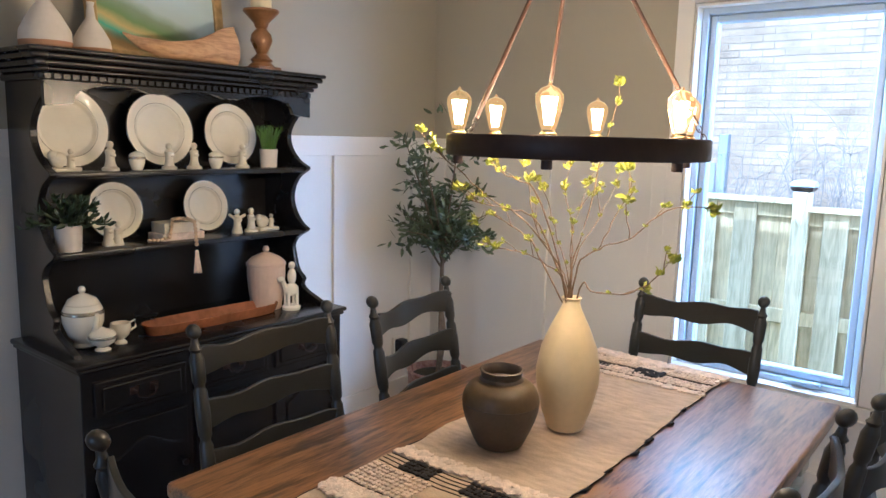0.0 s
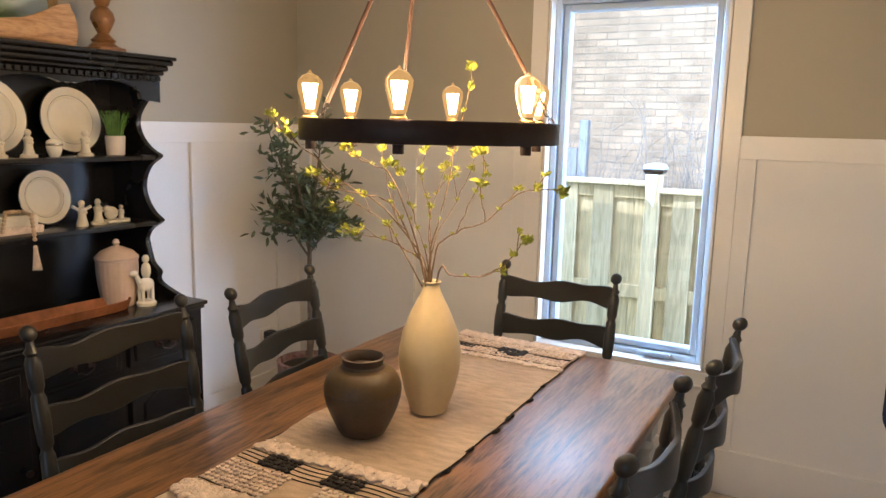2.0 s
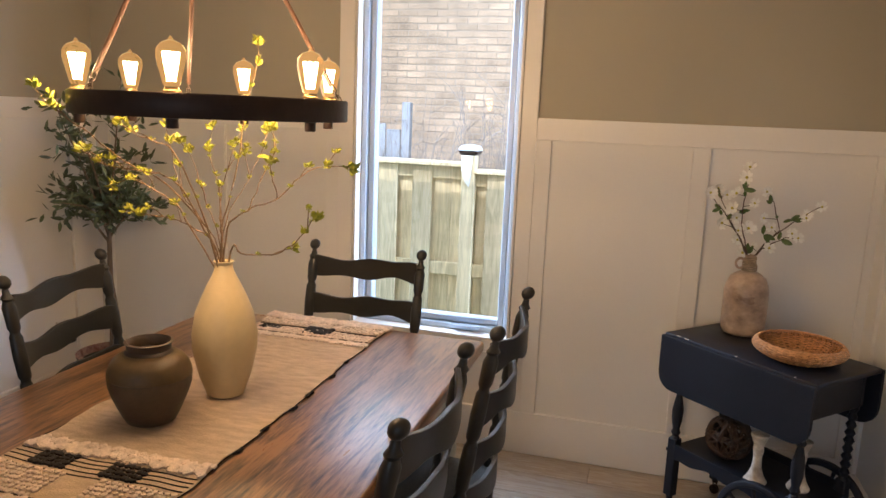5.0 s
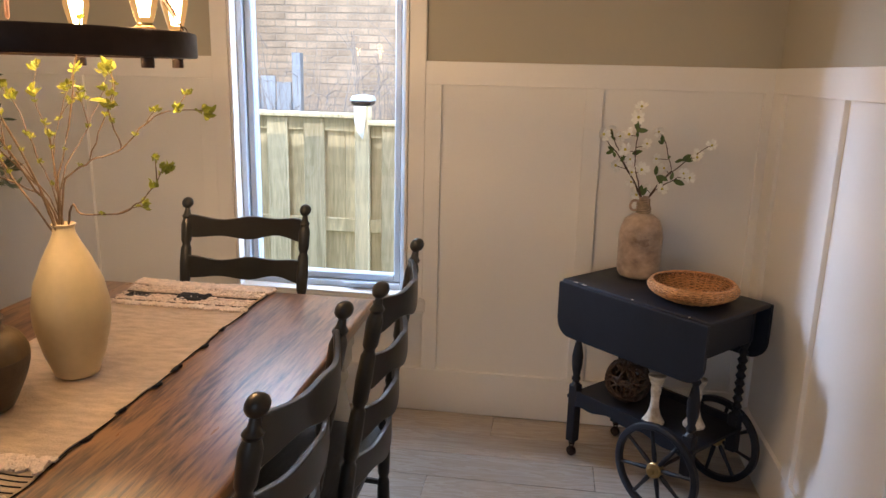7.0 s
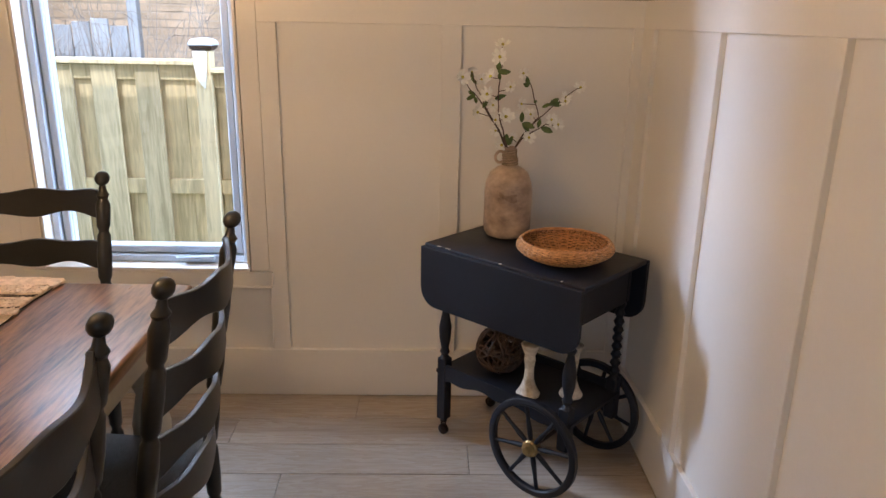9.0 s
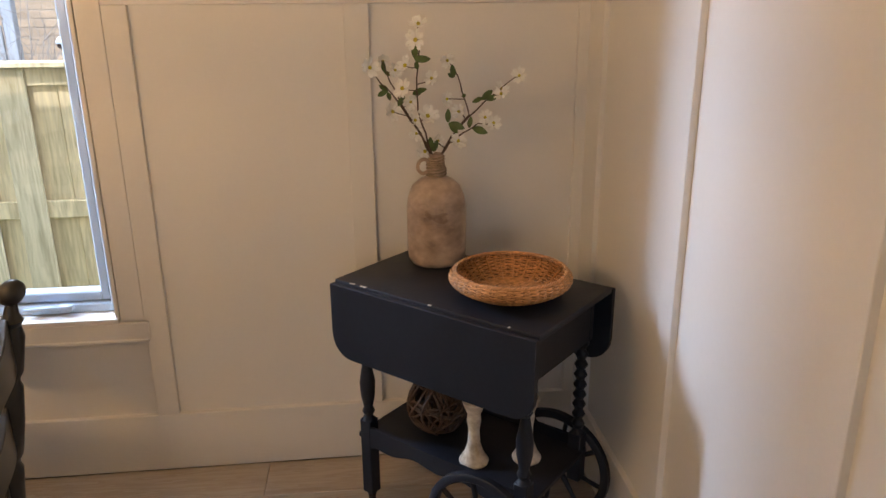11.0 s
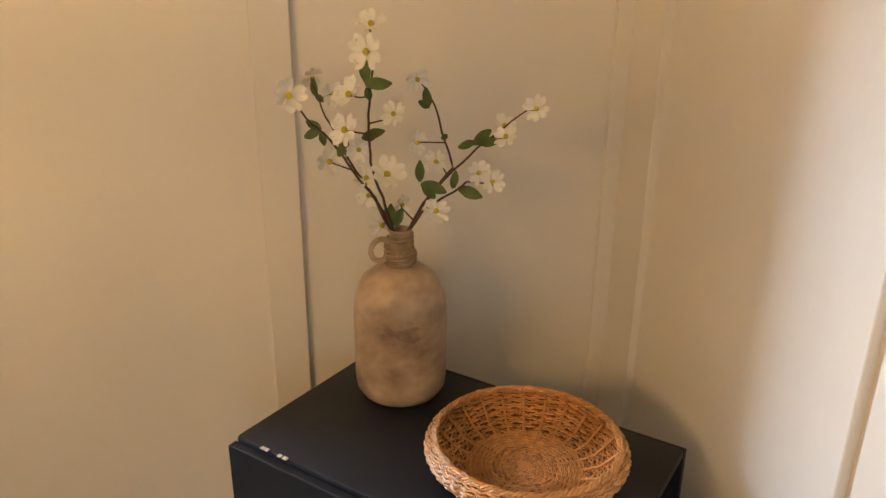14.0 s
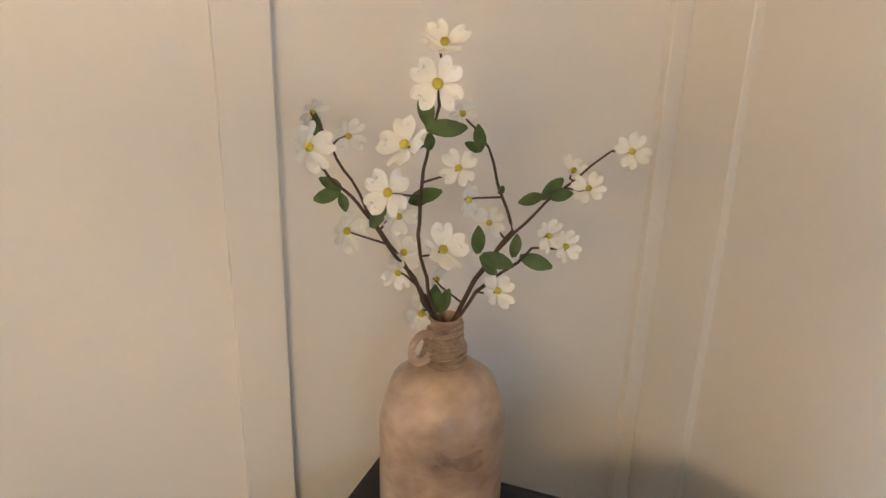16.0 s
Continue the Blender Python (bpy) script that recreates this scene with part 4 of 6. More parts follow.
    for k in range(n + 1):
        u = k / n
        y = -0.215 + 0.43 * u
        top = tween(u, ((0, 0.079), (0.1, 0.068), (0.33, 0.066), (0.55, 0.081), (0.78, 0.112), (0.93, 0.140), (1, 0.146)))
        low = tween(u, ((0, 0.072), (0.1, 0.034), (0.33, 0.003), (0.55, 0.006), (0.78, 0.014), (0.93, 0.001), (1, 0.012)))
        c, r = (top + low) / 2, (top - low) / 2
        deep = min(0.030, r) * (1.0 - 0.3 * u)
        rings.append([bm.verts.new((0.018 * math.sin(5 * u) + deep * math.cos(a) * (1 + 0.18 * math.sin(3 * a + 6 * u)), y + 0.010 * math.sin(a * 2 + u * 9) * u, max(0.001, c + r * math.sin(a) * (1 + 0.06 * math.cos(4 * a - 7 * u))))) for a in (2 * math.pi * q / 18 for q in range(18))])
    for a, b in zip(rings, rings[1:]):
        for k in range(18):
            q = (k + 1) % 18
            bm.faces.new((a[k], a[q], b[q], b[k]))
    bm.faces.new(rings[0][::-1])
    bm.faces.new(rings[-1])
    d = part("driftwood", bm, DRIFT, None, "carved piece of golden driftwood", smooth=True)
    d.matrix_world = pose(-2.03, 1.77, roof)
    tagged(d, category="driftwood")
    t = thing("candle_holder", pose(-2.04, 2.095, roof), "turned bronze-brown wooden candle holder with an ivory candle", "candle holder")
    turned("stem", [(r * 1.5, z) for r, z in ((0.034, 0.018), (0.030, 0.026), (0.022, 0.034), (0.028, 0.042), (0.020, 0.052), (0.012, 0.066), (0.018, 0.082), (0.027, 0.112), (0.024, 0.135), (0.012, 0.155), (0.016, 0.162), (0.018, 0.175), (0.038, 0.205), (0.044, 0.215), (0.044, 0.222), (0.040, 0.224), (0, 0.220))], GOLDWOOD, t, "", 28)
    bm = bmesh.new()
    box(bm, -0.052, 0.052, -0.052, 0.052, 0, 0.018, 0.004, 2)
    part("base", bm, GOLDWOOD, t, "")
    turned("candle", [(0.037, 0.221), (0.038, 0.223), (0.038, 0.30), (0.035, 0.302), (0, 0.300)], CANDLE, t, "ivory pillar candle", 24)


def painting_material():
    m = bpy.data.materials.new("landscape_painting")
    m.use_nodes = True
    n, l = m.node_tree.nodes, m.node_tree.links
    b = n["Principled BSDF"]
    b.inputs["Roughness"].default_value = 0.5
    tc, sep, no, add, ramp = n.new("ShaderNodeTexCoord"), n.new("ShaderNodeSeparateXYZ"), n.new("ShaderNodeTexNoise"), n.new("ShaderNodeMath"), n.new("ShaderNodeValToRGB")
    l.new(tc.outputs["Object"], sep.inputs[0])
    l.new(tc.outputs["Object"], no.inputs["Vector"])
    no.inputs["Scale"].default_value, no.inputs["Detail"].default_value = 14, 5
    skew, mul = n.new("ShaderNodeMath"), n.new("ShaderNodeMath")
    skew.operation, skew.inputs[1].default_value = "MULTIPLY_ADD", 0.35
    l.new(sep.outputs[1], skew.inputs[0])
    l.new(sep.outputs[2], skew.inputs[2])
    mul.operation, mul.inputs[1].default_value = "MULTIPLY", 3.5
    l.new(skew.outputs[0], mul.inputs[0])
    add.operation, add.inputs[1].default_value = "MULTIPLY_ADD", 0.12
    l.new(no.outputs[0], add.inputs[0])
    l.new(mul.outputs[0], add.inputs[2])
    l.new(add.outputs[0], ramp.inputs[0])
    r = ramp.color_ramp
    r.elements[0].position, r.elements[0].color = 0.10, (0.50, 0.34, 0.12, 1)
    r.elements[1].position, r.elements[1].color = 0.95, (0.50, 0.62, 0.68, 1)
    for p, c in ((0.22, (0.10, 0.42, 0.30, 1)), (0.32, (0.52, 0.42, 0.16, 1)), (0.42, (0.16, 0.27, 0.10, 1)), (0.55, (0.22, 0.30, 0.20, 1)), (0.68, (0.45, 0.55, 0.58, 1))):
        r.elements.new(p).color = c
    l.new(ramp.outputs[0], b.inputs["Base Color"])
    return m


def build_runner():
    t = thing("table_runner", pose(-0.595, 1.80, 0.757), "natural woven table runner with black knots and cream fringes", "table runner")
    y0, y1, hw = -0.655, 0.690, 0.202
    rnd = random.Random(11)

    def height(x, y):
        return 0.0035 + 0.0030 * max(0, noise.noise(Vector((x * 7, y * 9, 0.3)))) + 0.003 * max(0, abs(x) / hw - 0.8) * 5 * (0.5 + 0.5 * math.sin(y * 23 + x * 7))

    def skewed(x, y):
        return x - 0.012 * y + (0.0025 * math.sin(y * 9 + 1.2) + 0.0025 * math.sin(y * 31) + 0.0012 * math.sin(y * 83)) * (x / hw)
    nx, ny = 26, 110
    bm = bmesh.new()
    top = [[bm.verts.new((skewed(-hw + 2 * hw * i / nx, y), y, height(-hw + 2 * hw * i / nx, y))) for i in range(nx + 1)] for y in (y0 + (y1 - y0) * j / ny for j in range(ny + 1))]
    bot = [[bm.verts.new((v.co.x, v.co.y, 0.0006)) for v in row] for row in top]
    for j in range(ny):
        for i in range(nx):
            bm.faces.new((top[j][i], top[j][i + 1], top[j + 1][i + 1], top[j + 1][i]))
            bm.faces.new((bot[j][i], bot[j + 1][i], bot[j + 1][i + 1], bot[j][i + 1]))
        bm.faces.new((top[j][0], top[j + 1][0], bot[j + 1][0], bot[j][0]))
        bm.faces.new((top[j][nx], bot[j][nx], bot[j + 1][nx], top[j + 1][nx]))
    for j, k in ((0, 0), (ny, 1)):
        for i in range(nx):
            bm.faces.new((top[j][i], bot[j][i], bot[j][i + 1], top[j][i + 1]))
    part("cloth", bm, RUNNER, t, "coarse natural woven cloth", smooth=True)

    def puffs(name, ys, mat, size, xs, label="", jitter=0.002, long=1.0):
        bm = bmesh.new()
        for y in ys:
            for x in xs:
                px, py = x + rnd.uniform(-jitter, jitter), y + rnd.uniform(-jitter, jitter)
                s = size * rnd.uniform(0.8, 1.2)
                bmesh.ops.create_icosphere(bm, subdivisions=1, radius=1, matrix=Matrix.Translation((skewed(px, py), py, height(px, py) + s * 0.35)) @ Matrix.Rotation(rnd.uniform(-0.4, 0.4), 4, "Z") @ Matrix.Diagonal((s, s * long, s * 0.6, 1)))
        part(name, bm, mat, t, label, smooth=True, kind="stuff")
    span = [-hw + 0.008 + k * 0.0125 for k in range(32)]
    puffs("fringe", [y1 + 0.006, y1 - 0.004, y1 - 0.014, y1 - 0.024], YARN, 0.0105, [x + q for x in span for q in (0, 0.006)], "shaggy cream fringe", 0.006, 1.5)
    puffs("fringe", [0.497, 0.508], YARN, 0.0075, [x + q for x in span for q in (0, 0.006)], "shaggy cream fringe", 0.006, 1.5)
    puffs("fringe", [-0.300, -0.312, -0.324], YARN, 0.0080, [x + q for x in span for q in (0, 0.006)], "shaggy cream fringe", 0.006, 1.5)
    puffs("fringe", [-0.515, -0.528, -0.54, -0.552], YARN, 0.0095, [x + q for x in span for q in (0, 0.006)], "shaggy cream fringe", 0.006, 1.5)
    puffs("knot", [0.535, 0.549, 0.563, 0.577, 0.618, 0.632, 0.646], YARN, 0.0072, span, "rows of cream knots")
    puffs("knot", [-0.405 - 0.0135 * k for k in range(7)], YARN, 0.0065, span[:13] + span[19:], "rows of cream knots")
    for c in (-0.10, 0.06):
        puffs("black_knot", [-0.345, -0.358, -0.371, -0.384], BLACKYARN, 0.0075, [c - 0.034 + k * 0.0115 for k in range(7)], "cluster of black yarn knots")
    puffs("black_knot", [0.552, 0.567, 0.582, 0.597], BLACKYARN, 0.0100, [-0.02 + k * 0.012 for k in range(7)], "cluster of black yarn knots")
    puffs("black_knot", [0.556, 0.571], BLACKYARN, 0.0095, [-0.17 + k * 0.011 for k in range(6)], "cluster of black yarn knots")
    for y in (-0.342, -0.356, -0.370, -0.386, -0.400, -0.300, -0.492, 0.595, 0.603, 0.530, 0.660):
        bm = bmesh.new()
        tube(bm, [(skewed(x, y), y + 0.0015 * math.sin(x * 60), height(x, y) + 0.0008) for x in (-hw + 0.004 + (2 * hw - 0.008) * k / 30 for k in range(31))], 0.0014, 5)
        part("stripe", bm, BLACKYARN, t, "thin black woven stripe")
    edge_loops(t, skewed, hw)
    for s in (-1, 1):
        bm = bmesh.new()
        tube(bm, [(skewed(s * hw, y) + 0.001 * s, y, 0.0022 + 0.0018 * (0.5 + 0.5 * math.sin(y * 40))) for y in (y0 + (y1 - y0) * k / 90 for k in range(91))], 0.0015, 5)
        part("edge", bm, BLACKYARN, t, "dark bound edge")


def edge_loops(t, skewed, hw):
    rnd = random.Random(31)
    for y in (-0.10, 0.02, 0.10, 0.115, 0.24, 0.36, -0.21):
        bm = bmesh.new()
        x = skewed(hw, y)
        tube(bm, [(x - 0.002, y - 0.016, 0.003), (x + rnd.uniform(0.003, 0.008), y - 0.006, 0.005), (x + rnd.uniform(0.003, 0.008), y + 0.008, 0.004), (x - 0.001, y + 0.018, 0.003)], [0.002, 0.0042, 0.0040, 0.002], 6)
        part("loop", bm, BLACKYARN, t, "loose black loop of the bound edge", smooth=True)


def build_vases():
    z = 0.7645
    v = turned("tall_vase", [(0.038, 0.0), (0.043, 0.003), (0.060, 0.050), (0.074, 0.115), (0.075, 0.150), (0.066, 0.200), (0.046, 0.250), (0.027, 0.288), (0.021, 0.303), (0.020, 0.313)], VASE, None, "tall cream matte bottle vase with bulb-light tint holding budding branches", 48)
    turned("lip", [(0.0202, 0.3132), (0.024, 0.320), (0.021, 0.322), (0.016, 0.316), (0.016, 0.300)], VASE, v, "", 48)
    v.matrix_world = pose(-0.573, 1.838, z)
    tagged(v, category="vase")
    t = thing("clay_pot", pose(-0.637, 1.650, z), "round brown stoneware pot with an ochre glazed shoulder", "pot")
    turned("body", [(0.046, 0.0), (0.051, 0.003), (0.060, 0.020), (0.070, 0.042), (0.079, 0.064), (0.0850, 0.086), (0.0865, 0.104)], POTBROWN, t, "dark brown stoneware body", 48)
    turned("shoulder", [(0.0867, 0.1045), (0.0855, 0.116), (0.080, 0.130), (0.071, 0.142), (0.060, 0.149), (0.050, 0.1525)], POTOCHRE, t, "ochre ribbed shoulder", 48)
    turned("neck", [(0.050, 0.1535), (0.045, 0.160), (0.046, 0.170), (0.050, 0.176), (0.045, 0.178), (0.040, 0.170), (0.040, 0.150), (0.055, 0.12), (0.05, 0.05), (0, 0.03)], POTBROWN, t, "dark brown rolled rim", 48)
    # budding branches
    rnd = random.Random(21)
    b = thing("budding_branches", pose(-0.573, 1.838, z + 0.30), "bare forsythia branches with yellow-green buds", "branches")
    # each branch: its bends from the vase's mouth to the tip
    plan = [
            [(-0.022, -0.032, 0.097), (-0.08, -0.089, 0.195), (-0.149, -0.152, 0.258), (-0.206, -0.207, 0.326), (-0.229, -0.24, 0.356), (-0.251, -0.263, 0.396)],
            [(-0.009, -0.041, 0.074), (-0.039, -0.096, 0.193), (-0.05, -0.139, 0.223), (-0.086, -0.198, 0.24), (-0.11, -0.249, 0.249), (-0.131, -0.278, 0.277)],
            [(-0.01, -0.043, 0.1), (-0.045, -0.104, 0.263), (-0.066, -0.155, 0.297), (-0.09, -0.208, 0.322), (-0.097, -0.232, 0.364)],
            [(0.018, -0.014, 0.1), (0.066, -0.009, 0.145), (0.127, 0.005, 0.169), (0.183, 0.016, 0.224), (0.23, 0.02, 0.248), (0.29, 0.048, 0.249)],
            [(0.033, -0.016, 0.06), (0.064, -0.033, 0.05), (0.134, -0.023, 0.051), (0.181, -0.029, 0.072), (0.221, -0.04, 0.106), (0.246, -0.041, 0.143)],
            [(-0.028, 0.002, 0.058), (-0.072, -0.005, 0.094), (-0.121, -0.017, 0.11), (-0.182, -0.036, 0.119), (-0.214, -0.046, 0.13)],
            [(-0.006, 0.019, 0.107), (0.012, 0.054, 0.172), (0.042, 0.097, 0.266), (0.051, 0.118, 0.319)],
            [(-0.003, -0.002, 0.096), (0.018, 0.012, 0.19), (0.035, 0.023, 0.307), (0.05, 0.033, 0.397), (0.063, 0.042, 0.46), (0.068, 0.045, 0.512)],
            [(-0.012, 0.009, 0.094), (-0.016, 0.023, 0.186), (-0.0, 0.049, 0.279), (0.01, 0.067, 0.321)],
            [(-0.025, 0.016, 0.077), (-0.062, 0.025, 0.154), (-0.102, 0.031, 0.252), (-0.135, 0.03, 0.287)],
            [(-0.005, -0.003, 0.096), (-0.007, -0.005, 0.189), (-0.023, -0.015, 0.26), (-0.017, -0.011, 0.324)],
            [(0.053, 0.019, 0.14), (0.087, 0.025, 0.221), (0.118, 0.029, 0.287), (0.112, 0.014, 0.324)],
            [(0.12, 0.035, 0.167), (0.124, -0.006, 0.239), (0.138, -0.028, 0.26)],
            [(-0.024, 0.001, 0.073), (-0.088, -0.025, 0.176), (-0.115, -0.027, 0.274), (-0.127, -0.024, 0.324)],
            [(-0.069, -0.024, 0.097), (-0.102, -0.025, 0.147), (-0.151, -0.037, 0.177), (-0.202, -0.049, 0.201), (-0.239, -0.062, 0.188)],
    ]
    buds = []
    for q, bends in enumerate(plan):
        if bends[0][2] < 0.13:
            bends = [(rnd.uniform(-0.007, 0.007), rnd.uniform(-0.007, 0.007), -0.03)] + bends
        line = []
        bends = [Vector(p) for p in bends]
        for i in range(len(bends) - 1):
            before, after = bends[max(0, i - 1)], bends[min(len(bends) - 1, i + 2)]
            for k in range(5):
                u = k / 5
                p0, p1, p2, p3 = before, bends[i], bends[i + 1], after
                c = 0.5 * (2 * p1 + (p2 - p0) * u + (2 * p0 - 5 * p1 + 4 * p2 - p3) * u * u + (3 * p1 - p0 - 3 * p2 + p3) * u ** 3)
                line.append(c + 0.005 * noise.noise_vector(c * 40 + Vector((q * 3, 0, 0))))
        line.append(bends[-1])
        n = len(line) - 1
        bm = bmesh.new()
        thick = 0.0023 if n > 20 else 0.0017
        tube(bm, line, [thick * (1 - 0.6 * k / n) for k in range(n + 1)], 6)
        for k in range(6, n, 3):
            bmesh.ops.create_icosphere(bm, subdivisions=1, radius=thick * (1.25 - 0.5 * k / n), matrix=Matrix.Translation(line[k]))
        for side_twig in range(2 if n > 22 else 1):
            k = rnd.randint(int(n * 0.45), n - 3)
            d = ((line[k + 1] - line[k - 1]).normalized() + Vector((rnd.uniform(-0.7, 0.7), rnd.uniform(-0.5, 0.5), rnd.uniform(0, 0.8)))).normalized()
            l = rnd.uniform(0.025, 0.06)
            tube(bm, [line[k], line[k] + d * l * 0.5 + Vector((0, 0, 0.003)), line[k] + d * l], [0.0014, 0.0011, 0.0008], 5)
            buds.append((line[k] + d * l, d, 0.75))
        part("branch", bm, TWIG, b, "", smooth=True)
        buds.append((line[-1], line[-1] - line[-2], 1.15))
        if n > 18:
            buds.append((line[n - 4], Vector((0.2, 0, 1)), 1.0))
        for u in (0.3, 0.45, 0.62, 0.78):
            if rnd.random() < 0.5:
                buds.append((line[int(n * u)], Vector((rnd.uniform(-0.5, 0.5), 0, 1)), 0.5))
    for p, d, big in buds:
        bm = bmesh.new()
        s = big * rnd.uniform(0.8, 1.15)
        spots = []
        for k in range(rnd.randint(9, 16)):
            w = d.normalized() * 0.5 + Vector((rnd.uniform(-1, 1), rnd.uniform(-1, 1), rnd.uniform(-0.4, 1)))
            spots.append((p + Vector((rnd.uniform(-1, 1), rnd.uniform(-1, 1), rnd.uniform(-1, 1))) * 0.006 * s, w))
        leaves(bm, spots, 0.017 * s, 0.0095 * s, rnd, 0.35)
        part("bud", bm, YELLOW, b, "", kind="stuff")


def build_chandelier():
    cx, cy, z0, z1, ro, ri = -0.553, 1.778, 1.412, 1.457, 0.283, 0.252
    t = thing("chandelier", pose(cx, cy, z0), "bronze ring chandelier with six lit filament bulbs", "chandelier")
    h = z1 - z0
    bm = bmesh.new()
    prof = [(ro - 0.002, 0), (ro, 0.003), (ro, h - 0.003), (ro - 0.002, h), (ri + 0.002, h), (ri, h - 0.003), (ri, 0.003), (ri + 0.002, 0), (ro - 0.002, 0)]
    lathe(bm, prof, 72, cap=False)
    part("ring", bm, IRON, t, "dark bronze ring", smooth=True)
    ap = Vector((-0.012, -0.02, 0.545))
    filament = glow("filament_glow", (1.0, 0.66, 0.28), 30)
    amber = glass("amber_bulb_glass", (1.0, 0.93, 0.76), 0.0, 1.03)
    # halo round the filament put in as a faint glow of the glass
    ab = amber.node_tree.nodes["Principled BSDF"]
    ab.inputs["Emission Color"].default_value, ab.inputs["Emission Strength"].default_value = (1.0, 0.50, 0.13, 1), 0.25
    for k in range(6):
        a = radians(-13 + 60 * k)
        m = Matrix.Translation((0.260 * math.cos(a), 0.260 * math.sin(a), 0))
        turned("socket", [(0.010, -0.018), (0.011, -0.016), (0.011, -0.001), (0.013, 0.0)], IRON, t, "", 12, m @ Matrix.Translation((0, 0, -0.0005)))
        turned("bulb_base", [(0.016, h + 0.0004), (0.017, h + 0.003), (0.013, h + 0.006), (0.013, h + 0.010)], BRASS, t, "", 14, m)
        bulb = turned("bulb", [(0.012, h + 0.010), (0.015, h + 0.015), (0.021, h + 0.038), (0.0265, h + 0.062), (0.0255, h + 0.075), (0.017, h + 0.086), (0.005, h + 0.091), (0.002, h + 0.097), (0, h + 0.098)], amber, t, "amber glass filament bulb, lit", 24, m)
        bulb.visible_shadow = False
        bm = bmesh.new()
        for q in range(6):
            b = 2 * math.pi * q / 6
            tube(bm, [(0.005 * math.cos(b), 0.005 * math.sin(b), h + 0.020), (0.0125 * math.cos(b + 0.9), 0.0125 * math.sin(b + 0.9), h + 0.070)], 0.0036, 6)
        f = part("filament", bm, filament, bulb, "glowing filament")
        f.data.transform(m)
        f.visible_shadow = False
        w = m.translation + Vector((cx, cy, z0 + h + 0.045))
        lamp("bulb_light", "POINT", 7.5, (1.0, 0.60, 0.27), Matrix.Translation(w), soft=0.012)
    for ang in (16, 136, 246):
        a = radians(ang)
        foot = Vector((0.267 * math.cos(a), 0.267 * math.sin(a), h))
        d = (ap - foot).normalized()
        bm = bmesh.new()
        for q in range(3):
            c = foot + d * (0.004 + 0.011 * q)
            s = d.cross(Vector((0, 0, 1))).normalized() if q % 2 else d.cross(d.cross(Vector((0, 0, 1)))).normalized()
            tube(bm, [c + 0.009 * math.cos(b) * d + 0.005 * math.sin(b) * s for b in (2 * math.pi * j / 12 for j in range(12))], 0.0013, 5, closed=True)
        part("chain", bm, IRON, t, "", smooth=True)
        bm = bmesh.new()
        tube(bm, [foot + d * 0.034, foot.lerp(ap, 0.5), ap], 0.0050, 8)
        part("rod", bm, STRAP, t, "slanting brown rod", smooth=True)
    bm = bmesh.new()
    lathe(bm, [(0.018, 0.537), (0.020, 0.545), (0.008, 0.560), (0.006, CEIL_Z - z0 - 0.022), (0.06, CEIL_Z - z0 - 0.018), (0.062, CEIL_Z - z0 - 0.001)], 20, Matrix.Translation((ap.x, ap.y, 0)))
    part("stem", bm, IRON, t, "", smooth=True)


def build_olive():
    rnd = random.Random(8)
    x, y = -1.90, 3.02
    t = thing("olive_tree", pose(x, y, 0), "potted artificial olive tree with narrow dark leaves", "plant")
    turned("basket_pot", [(0.11, 0), (0.12, 0.01), (0.14, 0.15), (0.145, 0.31), (0.150, 0.33), (0.135, 0.335), (0.13, 0.30), (0, 0.30)], CLOTH, t, "pot wrapped in red checked cloth", 28)
    turned("moss", [(0.128, 0.301), (0.08, 0.312), (0, 0.315)], SOIL, t)
    bm = bmesh.new()
    trunk = [Vector((0, 0, 0.31)), Vector((0.012, 0, 0.5)), Vector((0.0, 0.01, 0.7)), Vector((0.01, 0, 0.86))]
    tube(bm, trunk, [0.013, 0.012, 0.011, 0.010], 9)
    tube(bm, [p + Vector((0.02 * math.sin(k * 2), 0.012, 0)) for k, p in enumerate(trunk)], [0.008, 0.008, 0.008, 0.007], 8)
    ends = []
    for k in range(15):
        a = 2 * math.pi * k / 15 + rnd.uniform(-0.2, 0.2)
        r = rnd.uniform(0.06, 0.26)
        e = Vector((r * math.cos(a) - 0.02, min(0.24, 0.8 * r * math.sin(a)), rnd.uniform(1.0, 1.56) - 0.25 * r))
        s = trunk[3] + Vector((0, 0, rnd.uniform(-0.04, 0.08)))
        mid = s.lerp(e, 0.5) + Vector((0, 0, 0.03))
        pts = [s, mid, e]
        tube(bm, pts, [0.006, 0.004, 0.002], 6)
        ends.append(pts)
    part("trunk", bm, BARK, t, "thin twin brown trunk with branches", smooth=True)
    bm = bmesh.new()
    spots = []
    for pts in ends:
        for q in range(12):
            u = rnd.uniform(0.25, 1.0)
            base = pts[0].lerp(pts[1], u * 2) if u < 0.5 else pts[1].lerp(pts[2], u * 2 - 1)
            d = Vector((rnd.uniform(-1, 1), rnd.uniform(-1, 1), rnd.uniform(-0.3, 1))).normalized()
            l = rnd.uniform(0.06, 0.17)
            for j in range(7):
                p = base + d * l * j / 6
                p.z -= 0.35 * (l * j / 7.5) ** 2 / 0.1
                side = Vector((rnd.uniform(-1, 1), rnd.uniform(-1, 1), rnd.uniform(-1, 1)))
                spots.append((p, d * 0.8 + side))
    for p, d in spots:
        p.y = min(p.y, 0.26)
        p.x = max(p.x, -0.29)
    leaves(bm, spots, 0.056, 0.016, rnd, 0.15)
    part("crown", bm, OLIVE, t, "loose crown of narrow grey-green leaves", kind="stuff")


